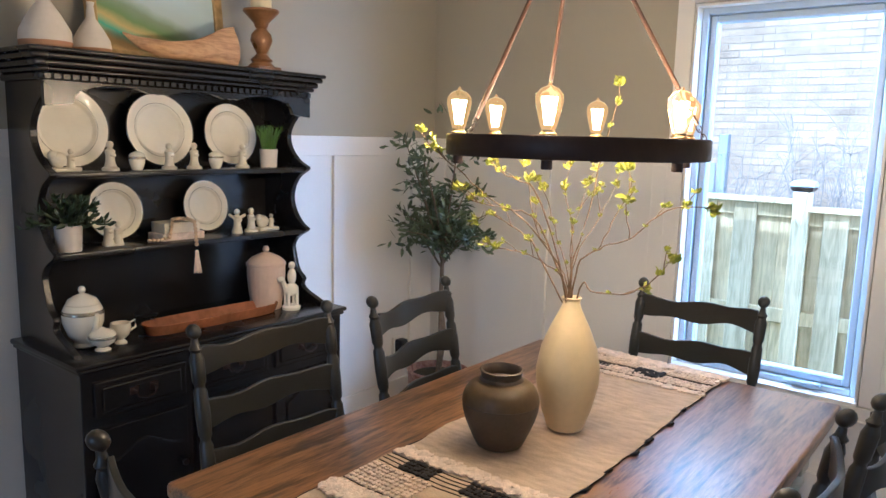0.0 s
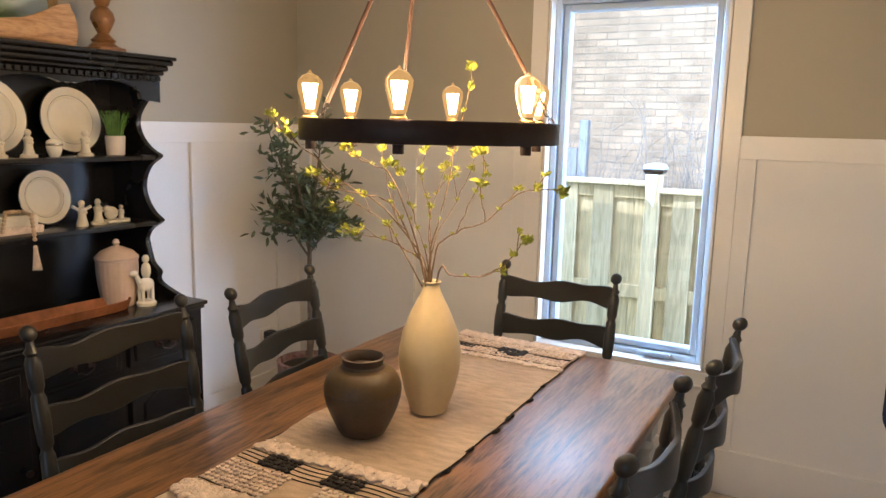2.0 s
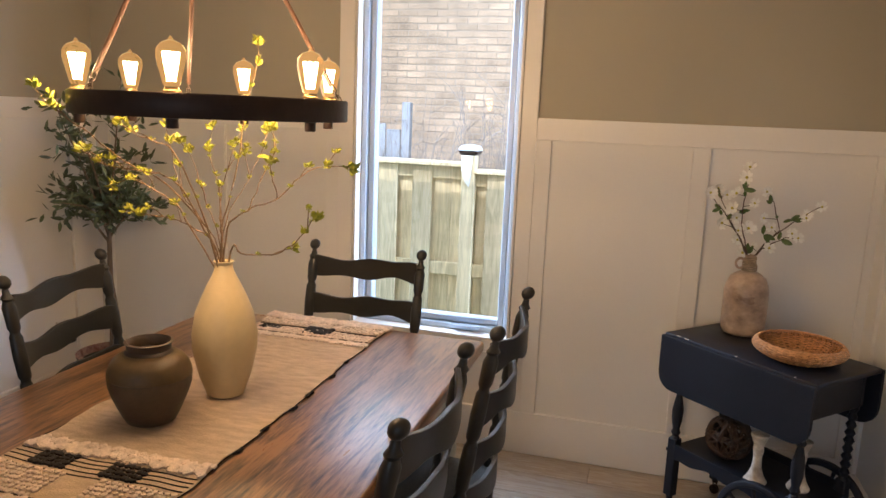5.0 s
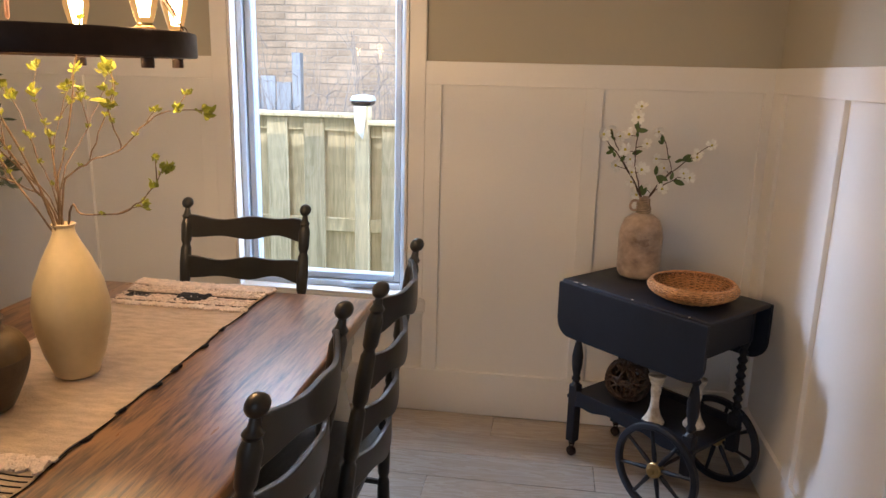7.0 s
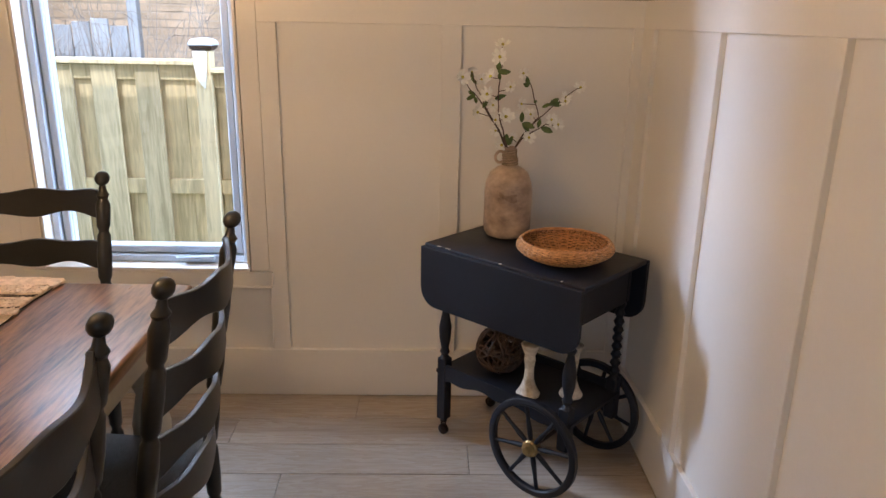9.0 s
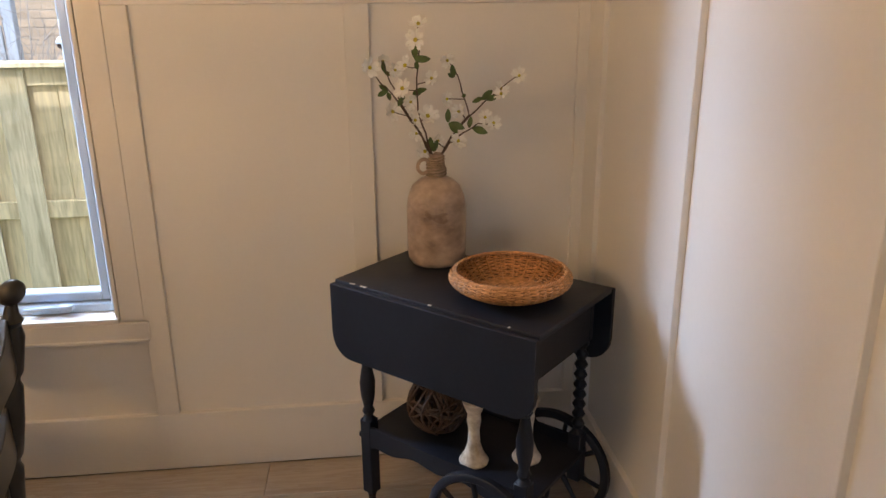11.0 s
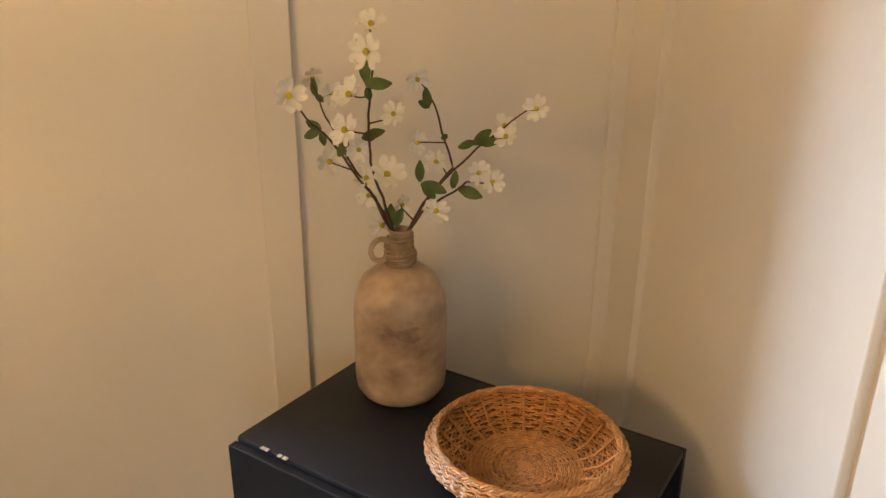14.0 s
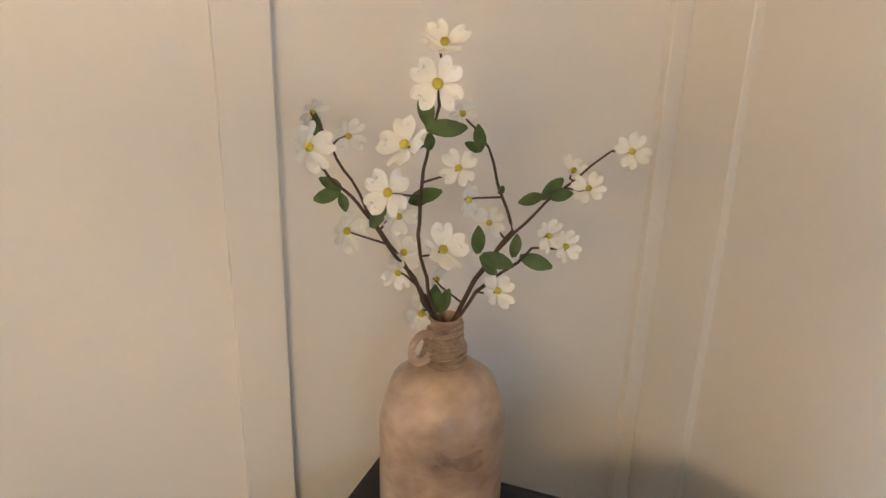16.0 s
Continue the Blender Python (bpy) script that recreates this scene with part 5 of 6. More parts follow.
def build_cart():
    m = pose(0.458, 3.088, 0, 0, 0, -43.2)
    t = thing("tea_cart", m, "navy black drop-leaf tea cart with two large spoked wheels", "cart")
    L, S, top = 0.592, 0.352, 0.690
    bm = bmesh.new()
    box(bm, 0, L, 0, S, top - 0.018, top, 0.005, 2)
    part("top", bm, NAVY, t, "scuffed navy top", smooth=True)
    for y, s in ((-0.009, -1), (S + 0.009, 1)):
        bm = bmesh.new()
        lo, hi = top - 0.205, top - 0.008
        pts = [(0.0, hi), (0.0, lo + 0.06)]
        for k in range(7):
            a = math.pi + k * math.pi / 12
            pts.append((0.06 + 0.06 * math.cos(a), lo + 0.06 + 0.06 * math.sin(a)))
        for k in range(7):
            a = 1.5 * math.pi + k * math.pi / 12
            pts.append((L - 0.06 + 0.06 * math.cos(a), lo + 0.06 + 0.06 * math.sin(a)))
        pts += [(L, lo + 0.06), (L, hi)]
        prism(bm, pts, 1, y - 0.0075, y + 0.0075)
        part("drop_leaf", bm, NAVY, t, "hanging navy drop leaf with rounded corners", bevel=0.003)
    rnd = random.Random(3)
    bm = bmesh.new()
    for x in (0.055, 0.062, 0.09, 0.10, 0.30, 0.515):
        l = rnd.uniform(0.004, 0.012)
        box(bm, x, x + l, -0.0035, 0.003, top - 0.0012, top + 0.0006, 0.0004)
    part("chipped_edge", bm, CRACKLE, t, "pale chips in the paint", kind="stuff")
    bm = bmesh.new()
    a0, a1 = 0.030, 0.050
    box(bm, a0, L - a0, a0, a1, top - 0.135, top - 0.018, 0.002)
    box(bm, a0, L - a0, S - a1, S - a0, top - 0.135, top - 0.018, 0.002)
    box(bm, a0, a1, a1, S - a1, top - 0.135, top - 0.018, 0.002)
    box(bm, L - a1, L - a0, a1, S - a1, top - 0.135, top - 0.018, 0.002)
    part("apron", bm, NAVY, t, "navy apron")
    turn = [(0.017, 0.290), (0.011, 0.300), (0.017, 0.312), (0.012, 0.325), (0.019, 0.36), (0.021, 0.40), (0.014, 0.44), (0.010, 0.460), (0.017, 0.472), (0.011, 0.484), (0.016, 0.496), (0.012, 0.510), (0.016, 0.53), (0.016, 0.565)]
    beads = [(0.017, 0.290)]
    for k in range(9):
        z = 0.300 + 0.028 * k
        beads += [(0.010, z), (0.0175, z + 0.014)]
    beads.append((0.016, 0.565))
    for x, prof, foot in ((0.055, turn, 0.062), (L - 0.055, turn, 0.15)):
        for y in (0.046, S - 0.036 if x > 0.1 else S - 0.046):
            bm = bmesh.new()
            pr = prof if y < 0.1 or x < 0.1 else beads
            lathe(bm, pr, 14, Matrix.Translation((x, y, 0)))
            box(bm, x - 0.018, x + 0.018, y - 0.018, y + 0.018, foot, 0.290, 0.003)
            part("leg", bm, NAVY, t, "turned navy leg", smooth=True)
    for y in (0.046, S - 0.046):
        w = bmesh.new()
        lathe(w, [(0.004, -0.008), (0.018, -0.007), (0.019, 0), (0.018, 0.007), (0.004, 0.008)], 16, Matrix.Translation((0.055, y, 0.019)) @ Matrix.Rotation(math.pi / 2, 4, "X"))
        tube(w, [(0.055, y - 0.010, 0.019), (0.055, y - 0.010, 0.055), (0.055, y + 0.010, 0.055), (0.055, y + 0.010, 0.019)], 0.003, 6)
        lathe(w, [(0.012, 0.050), (0.012, 0.062)], 12, Matrix.Translation((0.055, y, 0)))
        part("caster", w, IRON, t, "small black caster", smooth=True)
    bm = bmesh.new()
    box(bm, 0.03, L - 0.03, 0.03, S - 0.03, 0.232, 0.246, 0.002)
    part("shelf", bm, NAVY, t, "lower navy shelf")
    for y in (0.028, S - 0.040):
        bm = bmesh.new()
        xs = [0.074 + (L - 0.148) * k / 30 for k in range(31)]
        strip(bm, [(x, 0.205 + 0.022 * math.sin(math.pi * k / 30) ** 0.5 + 0.006 * math.cos(6 * math.pi * k / 30)) for k, x in enumerate(xs)], [(x, 0.272) for x in xs], 1, y, y + 0.012)
        part("rail", bm, NAVY, t, "scalloped lower rail")
    R, axle = 0.156, 0.156
    wx = 0.466
    for y, s in ((-0.020, -1), (S - 0.012, 1)):
        bm = bmesh.new()
        mm = Matrix.Translation((wx, y, axle)) @ Matrix.Rotation(-s * math.pi / 2, 4, "X")
        lathe(bm, [(R, -0.008), (R, 0.008), (R - 0.004, 0.011), (R - 0.018, 0.011), (R - 0.022, 0.007), (R - 0.022, -0.007), (R - 0.018, -0.011), (R - 0.004, -0.011), (R, -0.008)], 56, mm, cap=False)
        wheel = part("wheel", bm, NAVY, t, "large navy spoked wheel", smooth=True)
        for k in range(8):
            a = 2 * math.pi * k / 8 + 0.2
            bm = bmesh.new()
            tube(bm, [mm @ Vector((r * math.cos(a), r * math.sin(a), 0)) for r in (0.018, 0.05, 0.09, 0.13, R - 0.020)], [0.006, 0.0085, 0.006, 0.0065, 0.0055], 8)
            part("spoke", bm, NAVY, wheel, "", smooth=True)
        turned("hub", [(0.024, -0.014), (0.026, -0.01), (0.026, 0.010), (0.022, 0.014), (0.022, 0.020), (0.014, 0.024), (0.012, 0.032), (0.0, 0.036)], BRASS, wheel, "brass hub cap", 20, mm)
    bm = bmesh.new()
    tube(bm, [(wx, -0.02, axle), (wx, S - 0.012, axle)], 0.006, 8)
    part("axle", bm, IRON, t, "")


def cart_world(x, y, z):
    return pose(0.458, 3.088, 0, 0, 0, -43.2) @ Vector((x, y, z))


def build_cart_things():
    # rattan ball
    rnd = random.Random(5)
    c = cart_world(0.20, 0.16, 0)
    t = thing("vine_ball", pose(c.x, c.y, 0.246), "dark woven vine ball", "decoration")
    bm = bmesh.new()
    R = 0.083
    for k in range(34):
        q = Euler([rnd.uniform(0, 6.3) for _ in range(3)]).to_matrix()
        r = R * rnd.uniform(0.88, 0.96)
        tube(bm, [q @ Vector((r * math.cos(a), r * math.sin(a), 0.012 * math.sin(3 * a + k))) + Vector((0, 0, R)) for a in (2 * math.pi * j / 26 for j in range(26))], rnd.uniform(0.0025, 0.0045), 5, closed=True)
    part("vines", bm, VINE, t, "", smooth=True)
    for lx, ly, s in ((0.36, 0.10, 1.0), (0.46, 0.19, 0.98)):
        p = cart_world(lx, ly, 0)
        v = turned("candlestick", [(0.036 * s, 0), (0.038 * s, 0.006), (0.032 * s, 0.016), (0.024, 0.030), (0.016, 0.055), (0.014, 0.09), (0.018, 0.12), (0.016, 0.135), (0.026, 0.160), (0.030, 0.172), (0.024, 0.174), (0.020, 0.168), (0, 0.165)], CRACKLE, None, "distressed white turned candlestick", 24)
        v.matrix_world = pose(p.x, p.y, 0.246)
        tagged(v, category="candlestick", group="candlesticks on the cart")
    # wicker tray
    t = thing("wicker_basket", pose(0.876, 2.930, 0.690), "shallow round tan wicker basket", "basket")
    bm = bmesh.new()
    n = 96
    base, rim = 0.084, 0.130
    rows = 19
    for j in range(rows):
        u = j / (rows - 1)
        r = base + (rim - base) * math.sin(u * math.pi * 0.62) / math.sin(math.pi * 0.62) * 1.0 + 0.012 * math.sin(u * math.pi)
        z = 0.004 + 0.056 * u
        for s in (0, 1):
            tube(bm, [((r + 0.0030 * math.sin(24 * a + math.pi * (j + s))) * math.cos(a), (r + 0.0030 * math.sin(24 * a + math.pi * (j + s))) * math.sin(a), z + 0.0012 * math.cos(20 * a + math.pi * j)) for a in (2 * math.pi * k / n for k in range(n))], 0.0019, 5, closed=True)
    for j in range(26):
        r = 0.008 + j * 0.0031
        tube(bm, [(r * math.cos(a), r * math.sin(a), 0.0060 + 0.0018 * math.sin(16 * a + math.pi * j)) for a in (2 * math.pi * k / 64 for k in range(64))], 0.0019, 4, closed=True)
    part("weave", bm, WICKER, t, "woven tan cane", smooth=True)
    # added dark shell inside the weave, so that the gaps look shaded
    wall = [(base + (rim - base) * math.sin(u * math.pi * 0.62) / math.sin(math.pi * 0.62) + 0.012 * math.sin(u * math.pi), 0.0035 + 0.054 * u) for u in (k / 10 for k in range(11))]
    turned("lining", [(0.0, 0.0030)] + wall + [(r - 0.0006, z) for r, z in wall[::-1]] + [(0.0, 0.0040)], GAPSHADE, t, "added dark sheet for the shade between the strands", 48)
    bm = bmesh.new()
    for s in range(4):
        tube(bm, [((0.131 + 0.0035 * math.cos(30 * a + s * 1.57)) * math.cos(a), (0.131 + 0.0035 * math.cos(30 * a + s * 1.57)) * math.sin(a), 0.058 + 0.0030 * math.sin(30 * a + s * 1.57)) for a in (2 * math.pi * k / 200 for k in range(200))], 0.0021, 5, closed=True)
    part("rim", bm, WICKER, t, "twisted cane rim", smooth=True)
    for k in range(24):
        a = 2 * math.pi * k / 24
        bm = bmesh.new()
        tube(bm, [(0.006 * math.cos(a), 0.006 * math.sin(a), 0.0060), (0.08 * math.cos(a), 0.08 * math.sin(a), 0.0055), (0.106 * math.cos(a), 0.106 * math.sin(a), 0.014), (0.134 * math.cos(a), 0.134 * math.sin(a), 0.040), (0.131 * math.cos(a), 0.131 * math.sin(a), 0.057)], 0.0022, 5)
        part("stake", bm, WICKER, t, "", smooth=True)
    turned("centre_knot", [(0.012, 0.0065), (0.010, 0.0085), (0, 0.009)], WICKER, t, "", 14)
    # jug
    jx, jy, jz = 0.728, 3.184, 0.690
    t = thing("clay_jug", pose(jx, jy, jz), "weathered clay jug with a looped handle, holding dogwood", "jug")
    turned("body", [(0.055, 0.0), (0.066, 0.004), (0.075, 0.018), (0.0775, 0.040), (0.0775, 0.155), (0.073, 0.182), (0.062, 0.210), (0.042, 0.226), (0.026, 0.234)], JUG, t, "mottled clay body", 48)
    turned("neck", [(0.0255, 0.2345), (0.022, 0.244), (0.019, 0.262), (0.017, 0.286), (0.020, 0.291), (0.017, 0.293), (0.013, 0.285), (0.013, 0.250)], JUG, t, "narrow clay neck", 28)
    bm = bmesh.new()
    for k in range(9):
        z = 0.240 + 0.0052 * k
        r = 0.026 - 0.0008 * k
        tube(bm, [(r * math.cos(a) * (1 + 0.04 * math.sin(a * 3 + k)), r * math.sin(a), z + 0.003 * math.sin(a + k)) for a in (2 * math.pi * q / 24 for q in range(24))], 0.0028, 5, closed=True)
    part("wrap", bm, JUTE, t, "jute cord round the neck", smooth=True, kind="stuff")
    bm = bmesh.new()
    d = Vector((-0.94, -0.34, 0))
    c = Vector((0, 0, 0.262)) + d * 0.034
    tube(bm, [c + d * 0.017 * math.cos(a) + Vector((0, 0, 0.018 * math.sin(a))) for a in (2 * math.pi * q / 20 for q in range(20))], 0.0048, 8, closed=True)
    part("handle", bm, JUG, t, "small ring handle", smooth=True)
    build_dogwood(jx, jy, jz + 0.285)


def build_dogwood(jx, jy, jz):
    rnd = random.Random(17)
    t = thing("dogwood_stems", pose(jx, jy, jz), "artificial dogwood stems with white four-petalled flowers and green leaves", "flowers")
    root = Vector((0, 0, -0.02))
    spine = {"top": [(-0.022, 0.0, 0.045), (-0.046, -0.026, 0.123), (-0.050, -0.049, 0.201), (-0.042, -0.070, 0.266), (-0.047, -0.080, 0.318)],
             "left": [(-0.030, 0.005, 0.045), (-0.066, 0.010, 0.100), (-0.102, 0.030, 0.171), (-0.125, 0.080, 0.225)],
             "outer": [(-0.040, 0.0, 0.060), (-0.090, 0.0, 0.135), (-0.128, -0.012, 0.182), (-0.158, -0.024, 0.222)],
             "right": [(0.040, 0.008, 0.046), (0.090, 0.008, 0.101), (0.145, 0.0, 0.153), (0.200, -0.012, 0.195)],
             "back": [(0.042, 0.006, 0.048), (0.089, 0.010, 0.101), (0.076, 0.022, 0.150), (0.062, 0.031, 0.196), (0.050, 0.060, 0.221)],
             "low": [(0.036, -0.006, 0.036), (0.070, -0.010, 0.060), (0.108, -0.004, 0.080), (0.150, -0.010, 0.076)]}
    lines = {}
    for name, pts in spine.items():
        a = [root] + [Vector(p) for p in pts]
        fine = []
        for i in range(len(a) - 1):
            for k in range(5):
                p = a[i].lerp(a[i + 1], k / 5)
                fine.append(p + 0.004 * noise.noise_vector(p * 25 + Vector((len(name), 0, 0))))
        fine.append(a[-1])
        lines[name] = fine
        bm = bmesh.new()
        tube(bm, fine, [0.0026 - 0.0014 * k / len(fine) for k in range(len(fine))], 6)
        part("stem", bm, DARKTWIG, t, "", smooth=True)
    every = [p for l in lines.values() for p in l[3:]]
    # flower centres: x and height from the jug's mouth, depth, size
    blooms = [(-0.048, -0.086, 0.324, 1.0), (-0.055, -0.090, 0.290, 1.15), (-0.079, -0.071, 0.230, 1.15), (-0.164, -0.030, 0.225, 1.05), (-0.128, 0.110, 0.233, 0.85), (-0.098, 0.070, 0.212, 0.85),
              (-0.085, -0.038, 0.175, 1.15), (-0.109, 0.045, 0.110, 1.05), (-0.065, -0.008, 0.140, 0.7), (-0.054, 0.006, 0.090, 0.95), (-0.026, -0.040, 0.107, 1.2), (-0.031, 0.010, 0.011, 1.05), (-0.015, -0.053, 0.199, 0.8),
              (0.027, 0.018, 0.142, 0.8), (0.061, 0.024, 0.109, 0.85), (0.122, -0.008, 0.097, 0.85), (0.143, -0.014, 0.083, 0.8), (0.052, -0.021, 0.040, 0.95), (0.169, 0.024, 0.163, 0.85), (0.160, -0.028, 0.156, 0.75), (0.201, -0.045, 0.201, 0.85)]
    camdir = Vector((-0.28, -0.93, 0.22)).normalized()
    blooms += [(0.034, 0.057, 0.235, 0.8), (-0.048, 0.040, 0.054, 0.85), (0.007, 0.060, 0.030, 0.7)]
    for x, y, z, s in blooms:
        x += 0.003
        s = 0.86 * max(s, 0.84)
        c = Vector((x, y, z))
        near = min(every, key=lambda p: (p - c).length + (0.03 if p.z > c.z else 0))
        face = (camdir + 0.85 * Vector((rnd.uniform(-1, 1), rnd.uniform(-0.6, 0.6), rnd.uniform(-0.6, 1)))).normalized()
        if (near - c).length > 0.012:
            bm = bmesh.new()
            tube(bm, [near, near.lerp(c, 0.6) - face * 0.006, c - face * 0.002], [0.0014, 0.0012, 0.0012], 5)
            part("twig", bm, DARKTWIG, t, "", smooth=True)
        q = face.to_track_quat("Z", "Y").to_matrix().to_4x4()
        spin = Matrix.Rotation(rnd.uniform(0, 1.57), 4, "Z")
        flower = turned("flower", [(0.0042 * s, 0.0005), (0.0054 * s, 0.003), (0.0040 * s, 0.0056), (0, 0.0066)], CENTRE, t, "white dogwood flower with a yellow centre", 10, Matrix.Translation(c) @ q)
        cup = rnd.uniform(0.10, 0.40)
        for k in range(4):
            bm = bmesh.new()
            nu, nv = 6, 6
            g = []
            for i in range(nu + 1):
                u = i / nu
                l = 0.0245 * s * u
                w = 0.0130 * s * math.sin(math.pi * (0.07 + 0.66 * u ** 1.15))
                row = []
                for j in range(nv + 1):
                    v = -1 + 2 * j / nv
                    notch = 0.0055 * s * max(0, 1 - abs(v) * 1.8) * (u > 0.8)
                    row.append(bm.verts.new((0.003 + l - notch - 0.002 * s * abs(v) ** 3 * u, v * w, cup * l - 0.0035 * s * (1 - v * v) * (1 - u) + 0.0016 * s * math.sin(v * 5 + k) * u + 0.003 * s * u * u)))
                g.append(row)
            for i in range(nu):
                for j in range(nv):
                    bm.faces.new((g[i][j], g[i + 1][j], g[i + 1][j + 1], g[i][j + 1]))
            bmesh.ops.transform(bm, matrix=Matrix.Translation(c) @ q @ spin @ Matrix.Rotation(k * math.pi / 2 + rnd.uniform(-0.12, 0.12), 4, "Z"), verts=bm.verts)
            part("petal", bm, PETAL, flower, "", smooth=True)
    # leaves: base, and how far each one reaches to the side and up
    sprigs = [(-0.044, -0.066, 0.246, -0.004, 0.034), (-0.046, -0.066, 0.244, 0.036, 0.002), (-0.044, -0.066, 0.240, 0.004, -0.018), (0.060, 0.033, 0.196, -0.004, 0.026), (0.062, 0.032, 0.196, -0.022, 0.006),
              (-0.048, -0.030, 0.162, 0.030, 0.012), (-0.050, -0.030, 0.160, 0.020, 0.004), (-0.108, 0.020, 0.165, -0.022, 0.014), (-0.108, 0.020, 0.162, -0.034, -0.008), (-0.108, 0.024, 0.160, 0.006, -0.018),
              (-0.112, 0.100, 0.205, -0.004, 0.026), (-0.112, 0.100, 0.205, 0.014, -0.008), (0.126, 0.002, 0.140, 0.026, 0.024), (0.130, 0.002, 0.142, -0.028, -0.006), (0.132, 0.000, 0.144, 0.034, 0.002), (0.040, -0.015, 0.088, -0.002, 0.032),
              (0.044, -0.015, 0.086, 0.034, -0.012), (0.040, -0.018, 0.086, 0.022, -0.022), (0.096, 0.004, 0.070, 0.002, 0.026), (0.104, 0.004, 0.070, 0.036, -0.012), (0.0, 0.005, 0.012, -0.004, 0.034), (-0.004, 0.004, 0.014, -0.018, 0.024), (0.002, 0.004, 0.012, 0.012, 0.030),
              (-0.084, -0.010, 0.130, 0.014, 0.026), (0.078, 0.020, 0.146, 0.010, 0.008)]
    across = Vector((0.93, -0.36, 0)).normalized()
    for x, y, z, du, dz in sprigs:
        p = (x - 0.008, y, z)
        reach = across * du + Vector((0, 0, dz)) + camdir * rnd.uniform(-0.006, 0.010)
        l, d = reach.length * rnd.uniform(0.92, 1.08), reach.normalized()
        side = (d.cross(camdir) + 0.35 * Vector((rnd.uniform(-1, 1), rnd.uniform(-1, 1), rnd.uniform(-1, 1)))).normalized()
        up = side.cross(d)
        w = 0.36 * l + 0.005
        bm = bmesh.new()
        rows = []
        for i in range(6):
            u = i / 5
            ww = w / 2 * math.sin(math.pi * (0.06 + 0.90 * u)) ** 0.8
            b = Vector(p) + d * l * u - up * 0.006 * u * u
            rows.append([bm.verts.new(b + side * ww * v + up * (0.0022 * abs(v))) for v in (-1, 0, 1)])
        for a, b in zip(rows, rows[1:]):
            for j in range(2):
                bm.faces.new((a[j], a[j + 1], b[j + 1], b[j]))
        part("leaf", bm, DOGLEAF, t, "", smooth=True)


def build_outlet():
    # black plug-in device on the panelling
    bm = bmesh.new()
    box(bm, LEFT_X - 0.012, LEFT_X + 0.004, 3.05, 3.12, 0.30, 0.42, 0.002)
    o = part("wall_socket", bm, WHITE, None, "white wall socket on the panelling")
    tagged(o, category="socket", kind="")
    t = thing("plug_in_device", pose(LEFT_X + 0.0045, 3.085, 0.36), "black plug-in device in a wall socket", "device")
    bm = bmesh.new()
    box(bm, 0, 0.045, -0.028, 0.028, -0.045, 0.05, 0.008, 3)
    part("body", bm, NAVY, t, "", smooth=True)
    bm = bmesh.new()
    box(bm, 0.045, 0.062, -0.02, 0.02, 0.0, 0.035, 0.006, 2)
    part("cap", bm, NAVY, t, "")


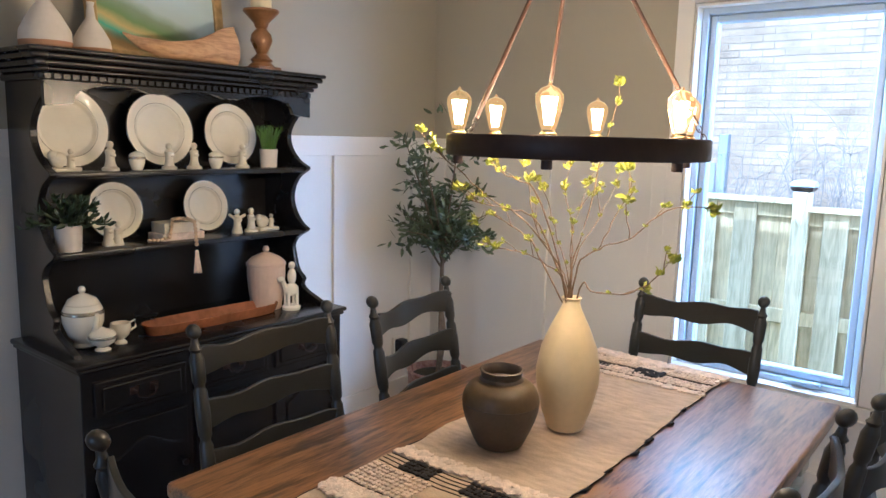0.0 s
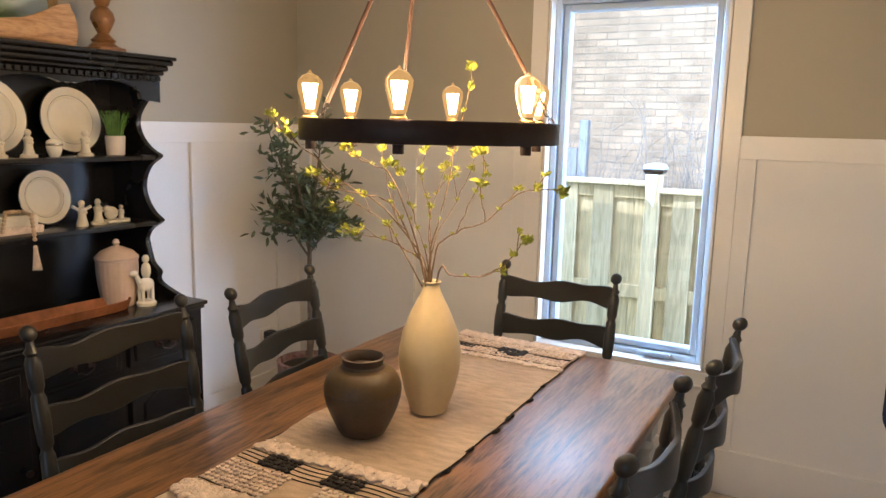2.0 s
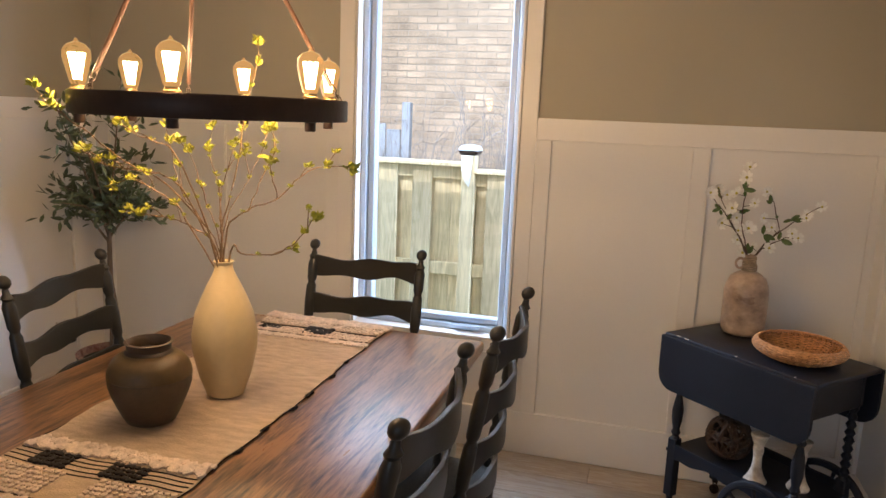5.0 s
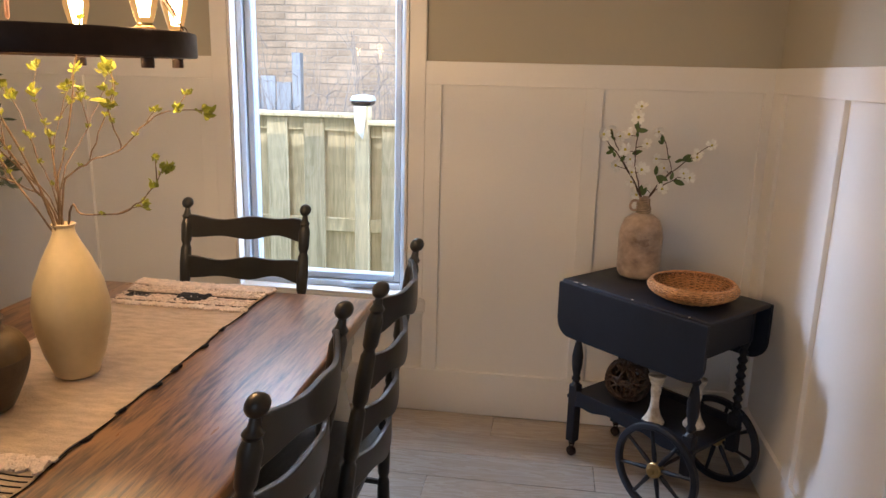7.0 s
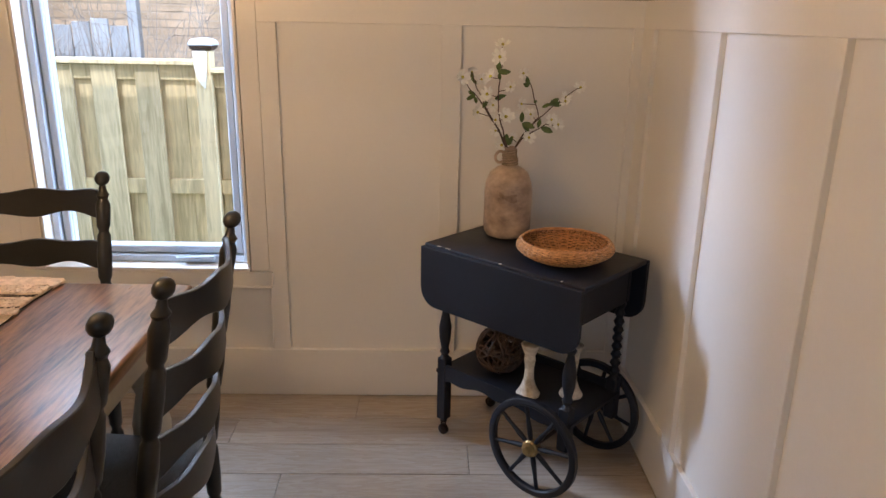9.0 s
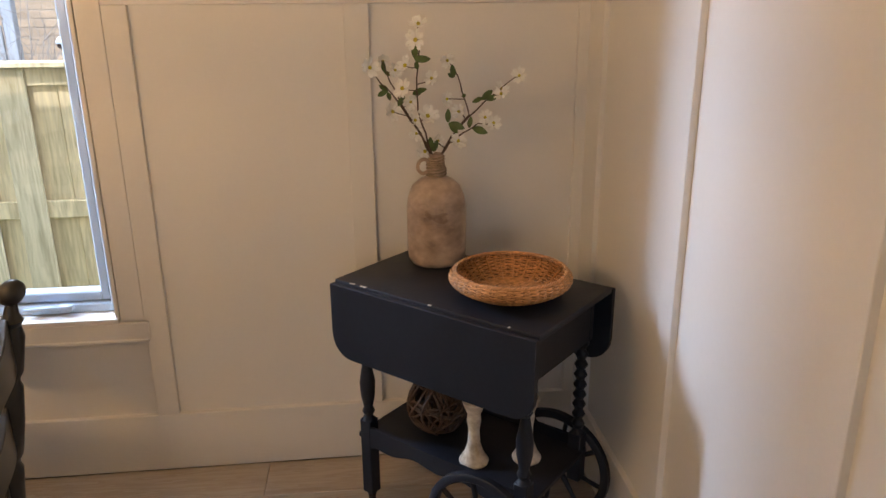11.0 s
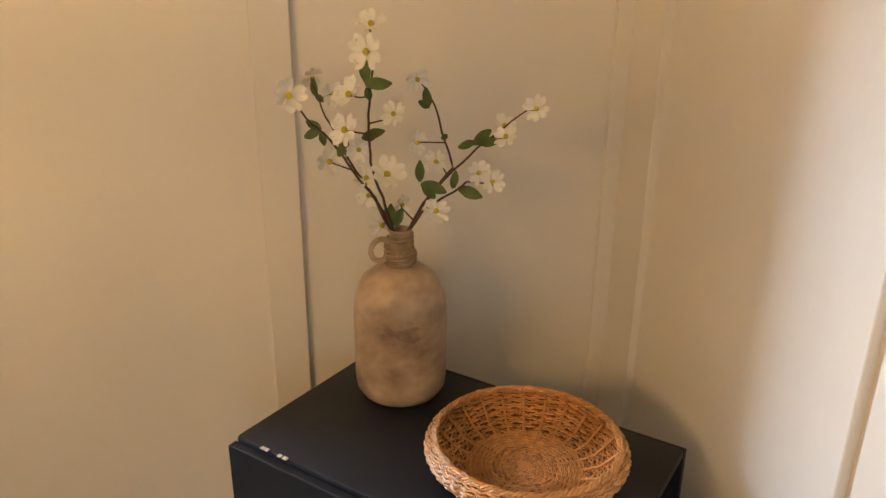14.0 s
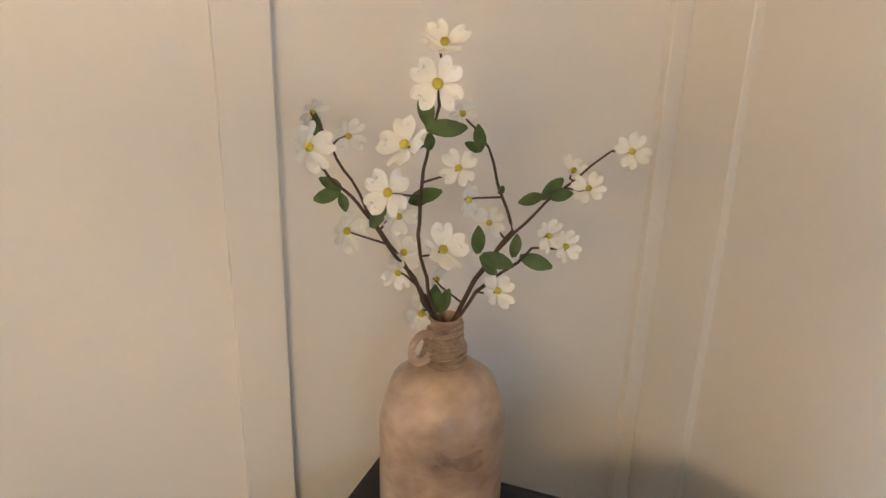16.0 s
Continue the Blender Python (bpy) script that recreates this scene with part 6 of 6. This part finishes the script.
def build_outside():
    bm = bmesh.new()
    box(bm, -60, 60, WALL_Y + 0.3, 80, -0.7, -0.6)
    box(bm, -60, 60, -60, SOUTH_Y - 0.3, -0.7, -0.6)
    box(bm, -60, LEFT_X - 0.3, SOUTH_Y - 0.3, WALL_Y + 0.3, -0.7, -0.6)
    box(bm, RIGHT_X + 0.3, 60, SOUTH_Y - 0.3, WALL_Y + 0.3, -0.7, -0.6)
    structure("ground", bm, GRASS, "rough winter lawn")
    fy = 5.12
    fence = thing("fence", pose(-0.8, fy, -0.6), "weathered board-on-board cedar fence with a capped post", "fence")
    rnd = random.Random(2)

    def wpart(name, dims, mat=CEDAR, label="", bevel=0.004):
        bm = bmesh.new()
        x0, x1, y0, y1, z0, z1 = dims
        box(bm, x0 + 0.8, x1 + 0.8, y0 - fy, y1 - fy, z0 + 0.6, z1 + 0.6, bevel)
        return part(name, bm, mat, fence, label)
    for sx0, sx1, top in ((-4.6, -0.845, 1.125), (-0.755, 1.8, 1.085)):
        wpart("top_cap", (sx0, sx1, fy - 0.045, fy + 0.095, top - 0.028, top), label="flat top board")
        wpart("rail", (sx0, sx1, fy + 0.012, fy + 0.038, top - 0.115, top - 0.030), label="horizontal rail")
        wpart("rail", (sx0, sx1, fy + 0.012, fy + 0.038, 0.35, 0.44), label="horizontal rail")
        wpart("rail", (sx0, sx1, fy + 0.012, fy + 0.038, -0.45, -0.37), label="horizontal rail")
        x = sx0 + 0.02 if sx0 < -2 else sx0 + 0.075
        k = 0
        while x + 0.135 < sx1:
            dx = rnd.uniform(-0.006, 0.006)
            wpart("board", (x + dx, x + 0.135 + dx, fy - 0.010, fy + 0.011, -0.58, top - 0.031))
            x2 = x + 0.120
            if x2 + 0.03 < sx1:
                wpart("board", (x2 + dx, min(sx1, x2 + 0.142 + dx), fy + 0.039, fy + 0.058, -0.58, top - 0.036))
            x += 0.242
        if sx1 - x > 0.05:
            wpart("board", (x + 0.024, sx1, fy + 0.039, fy + 0.058, -0.58, top - 0.036))
        if sx0 > -2:
            wpart("board", (sx0, sx0 + 0.09, fy + 0.039, fy + 0.058, -0.58, top - 0.036))
    wpart("post", (-0.845, -0.755, fy - 0.030, fy + 0.065, -0.6, 1.175), label="square cedar post")
    bm = bmesh.new()
    s = 0.066
    prof = [(s * 1.0, 1.776), (s * 1.35, 1.792), (s * 1.35, 1.806)]
    lathe(bm, prof, 4, Matrix.Translation((0, 0.017, 0)) @ Matrix.Rotation(math.pi / 4, 4, "Z"))
    part("post_cap", bm, IRON, fence, "dark underside of the solar lamp cap")
    bm = bmesh.new()
    lathe(bm, [(s * 1.42, 1.8062), (s * 1.42, 1.816), (s * 1.15, 1.838), (s * 0.2, 1.846)], 4, Matrix.Translation((0, 0.017, 0)) @ Matrix.Rotation(math.pi / 4, 4, "Z"))
    part("cap_top", bm, VINYL, fence, "pale metal cap top")
    # added white plate in the shape of the sunlit patch on the post
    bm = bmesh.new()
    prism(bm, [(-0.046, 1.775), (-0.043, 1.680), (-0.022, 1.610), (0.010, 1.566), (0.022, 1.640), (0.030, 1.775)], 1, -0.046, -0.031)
    part("post_sun_patch", bm, WHITE, fence, "white pointed plate for the sunlit patch below the cap", bevel=0.004)

    # neighbour's brick house
    by = 7.8
    house = thing("neighbour_house", pose(-1.5, by, -0.6), "neighbouring house wall of buff brick", "house")
    bm = bmesh.new()
    box(bm, -9, 9, 0.006, 0.3, 0, 7.2)
    part("wall", bm, material("house_mortar", (0.53, 0.43, 0.33), 0.9, vary=0.12, scale=3), house, "mortar and far brickwork")
    rnd = random.Random(6)
    verts, faces = [], []
    z, row = 0.9, 0
    while z < 4.4:
        x = -3.6 + (0.105 if row % 2 else 0)
        while x < 3.0:
            w, h, d = 0.200, 0.058, rnd.uniform(-0.002, 0.003)
            b = len(verts)
            for vx, vy, vz in ((0, 0.02, 0), (w, 0.02, 0), (w, 0.02, h), (0, 0.02, h), (0.003, d, 0.003), (w - 0.003, d, 0.003), (w - 0.003, d, h - 0.003), (0.003, d, h - 0.003)):
                verts.append((x + vx, vy, z + vz))
            faces += [(b + 4, b + 5, b + 6, b + 7), (b, b + 1, b + 5, b + 4), (b + 1, b + 2, b + 6, b + 5), (b + 2, b + 3, b + 7, b + 6), (b + 3, b, b + 4, b + 7)]
            x += 0.210
        z += 0.068
        row += 1
    me = bpy.data.meshes.new("bricks")
    me.from_pydata(verts, [], faces)
    me.materials.append(BRICK)
    ob = new("bricks", me)
    ob.parent = house
    tagged(ob, "courses of buff brick", kind="stuff")
    # grey fence and bare shrubs between
    gf = thing("grey_fence", pose(-2.83, 7.0, -0.6), "old grey board fence", "fence")
    grey = random_tint(wood("grey_boards", (0.42, 0.44, 0.47), (0.27, 0.29, 0.32), 0.8, axis=2, scale=0.8), 0.15)
    for k in range(12):
        bm = bmesh.new()
        box(bm, -0.9 + k * 0.15, -0.9 + k * 0.15 + 0.138, 0, 0.02, 0, 1.90 + 0.03 * math.sin(k * 2.1), 0.004)
        part("board", bm, grey, gf, "")
    bm = bmesh.new()
    box(bm, -0.9, 0.9, 0.022, 0.06, 1.6, 1.7, 0.004)
    part("rail", bm, grey, gf, "")
    bm = bmesh.new()
    box(bm, 0.905, 0.985, -0.02, 0.06, 0, 2.13, 0.005)
    part("post", bm, grey, gf, "tall square grey post")
    rnd = random.Random(9)
    twigs = material("bare_twigs", (0.33, 0.29, 0.26), 0.85, vary=0.3, scale=10)
    for cx in (-3.1, -2.4, -1.7, -1.0, -0.3):
        shrub = thing("shrub", pose(cx, 6.4 + rnd.uniform(-0.2, 0.3), -0.6), "bare leafless grey-brown garden shrub", "shrub")
        bm = bmesh.new()
        for k in range(80):
            a, e = rnd.uniform(0, 6.28), rnd.uniform(0.9, 1.5)
            d = Vector((math.cos(a) * math.cos(e), math.sin(a) * math.cos(e), math.sin(e)))
            l = rnd.uniform(1.5, 2.35)
            p = [d * l * u + 0.10 * u * noise.noise_vector(d * 3 + Vector((u * 2, cx, k))) for u in (0, 0.3, 0.6, 0.8, 1)]
            tube(bm, p, [0.006, 0.004, 0.003, 0.0025, 0.0014], 4)
            for q in range(6):
                u = rnd.uniform(0.35, 0.95)
                s = d * l * u
                f = Vector((rnd.uniform(-1, 1), rnd.uniform(-1, 1), rnd.uniform(-0.2, 1))).normalized()
                g = rnd.uniform(0.15, 0.45)
                tube(bm, [s, s + f * g * 0.5 + Vector((0, 0, 0.03)), s + f * g], [0.0024, 0.0018, 0.0008], 3)
        part("twigs", bm, twigs, shrub, "", kind="stuff")


def build_floor(floor):
    rnd = random.Random(12)
    y = WALL_Y - 0.002
    row = 0
    w, l = 0.168, 1.22
    shared = {}
    while y > SOUTH_Y:
        y0 = max(SOUTH_Y, y - w)
        x = LEFT_X - (0.0, 0.41, 0.83, 0.2, 0.62)[row % 5]
        while x < RIGHT_X:
            a, b = max(x, LEFT_X), min(x + l, RIGHT_X)
            if b - a > 0.02:
                size = (round(b - a, 3), round(y - y0, 3))
                if size not in shared:
                    bm = bmesh.new()
                    box(bm, 0, size[0] - 0.0012, 0, size[1] - 0.0012, -0.011, 0, 0.0012)
                    shared[size] = part("plank", bm, PLANK, floor)
                    o = shared[size]
                else:
                    o = new("plank", shared[size].data)
                    o.parent = floor
                o.location = (a, y0, 0)
            x += l
        y -= w
        row += 1


build_outside()
build_table()
build_runner()
build_vases()
place_chairs()
build_hutch()
build_hutch_things()
build_chandelier()
build_olive()
build_cart()
build_cart_things()
build_outlet()
build_floor(bpy.data.objects["floor"])
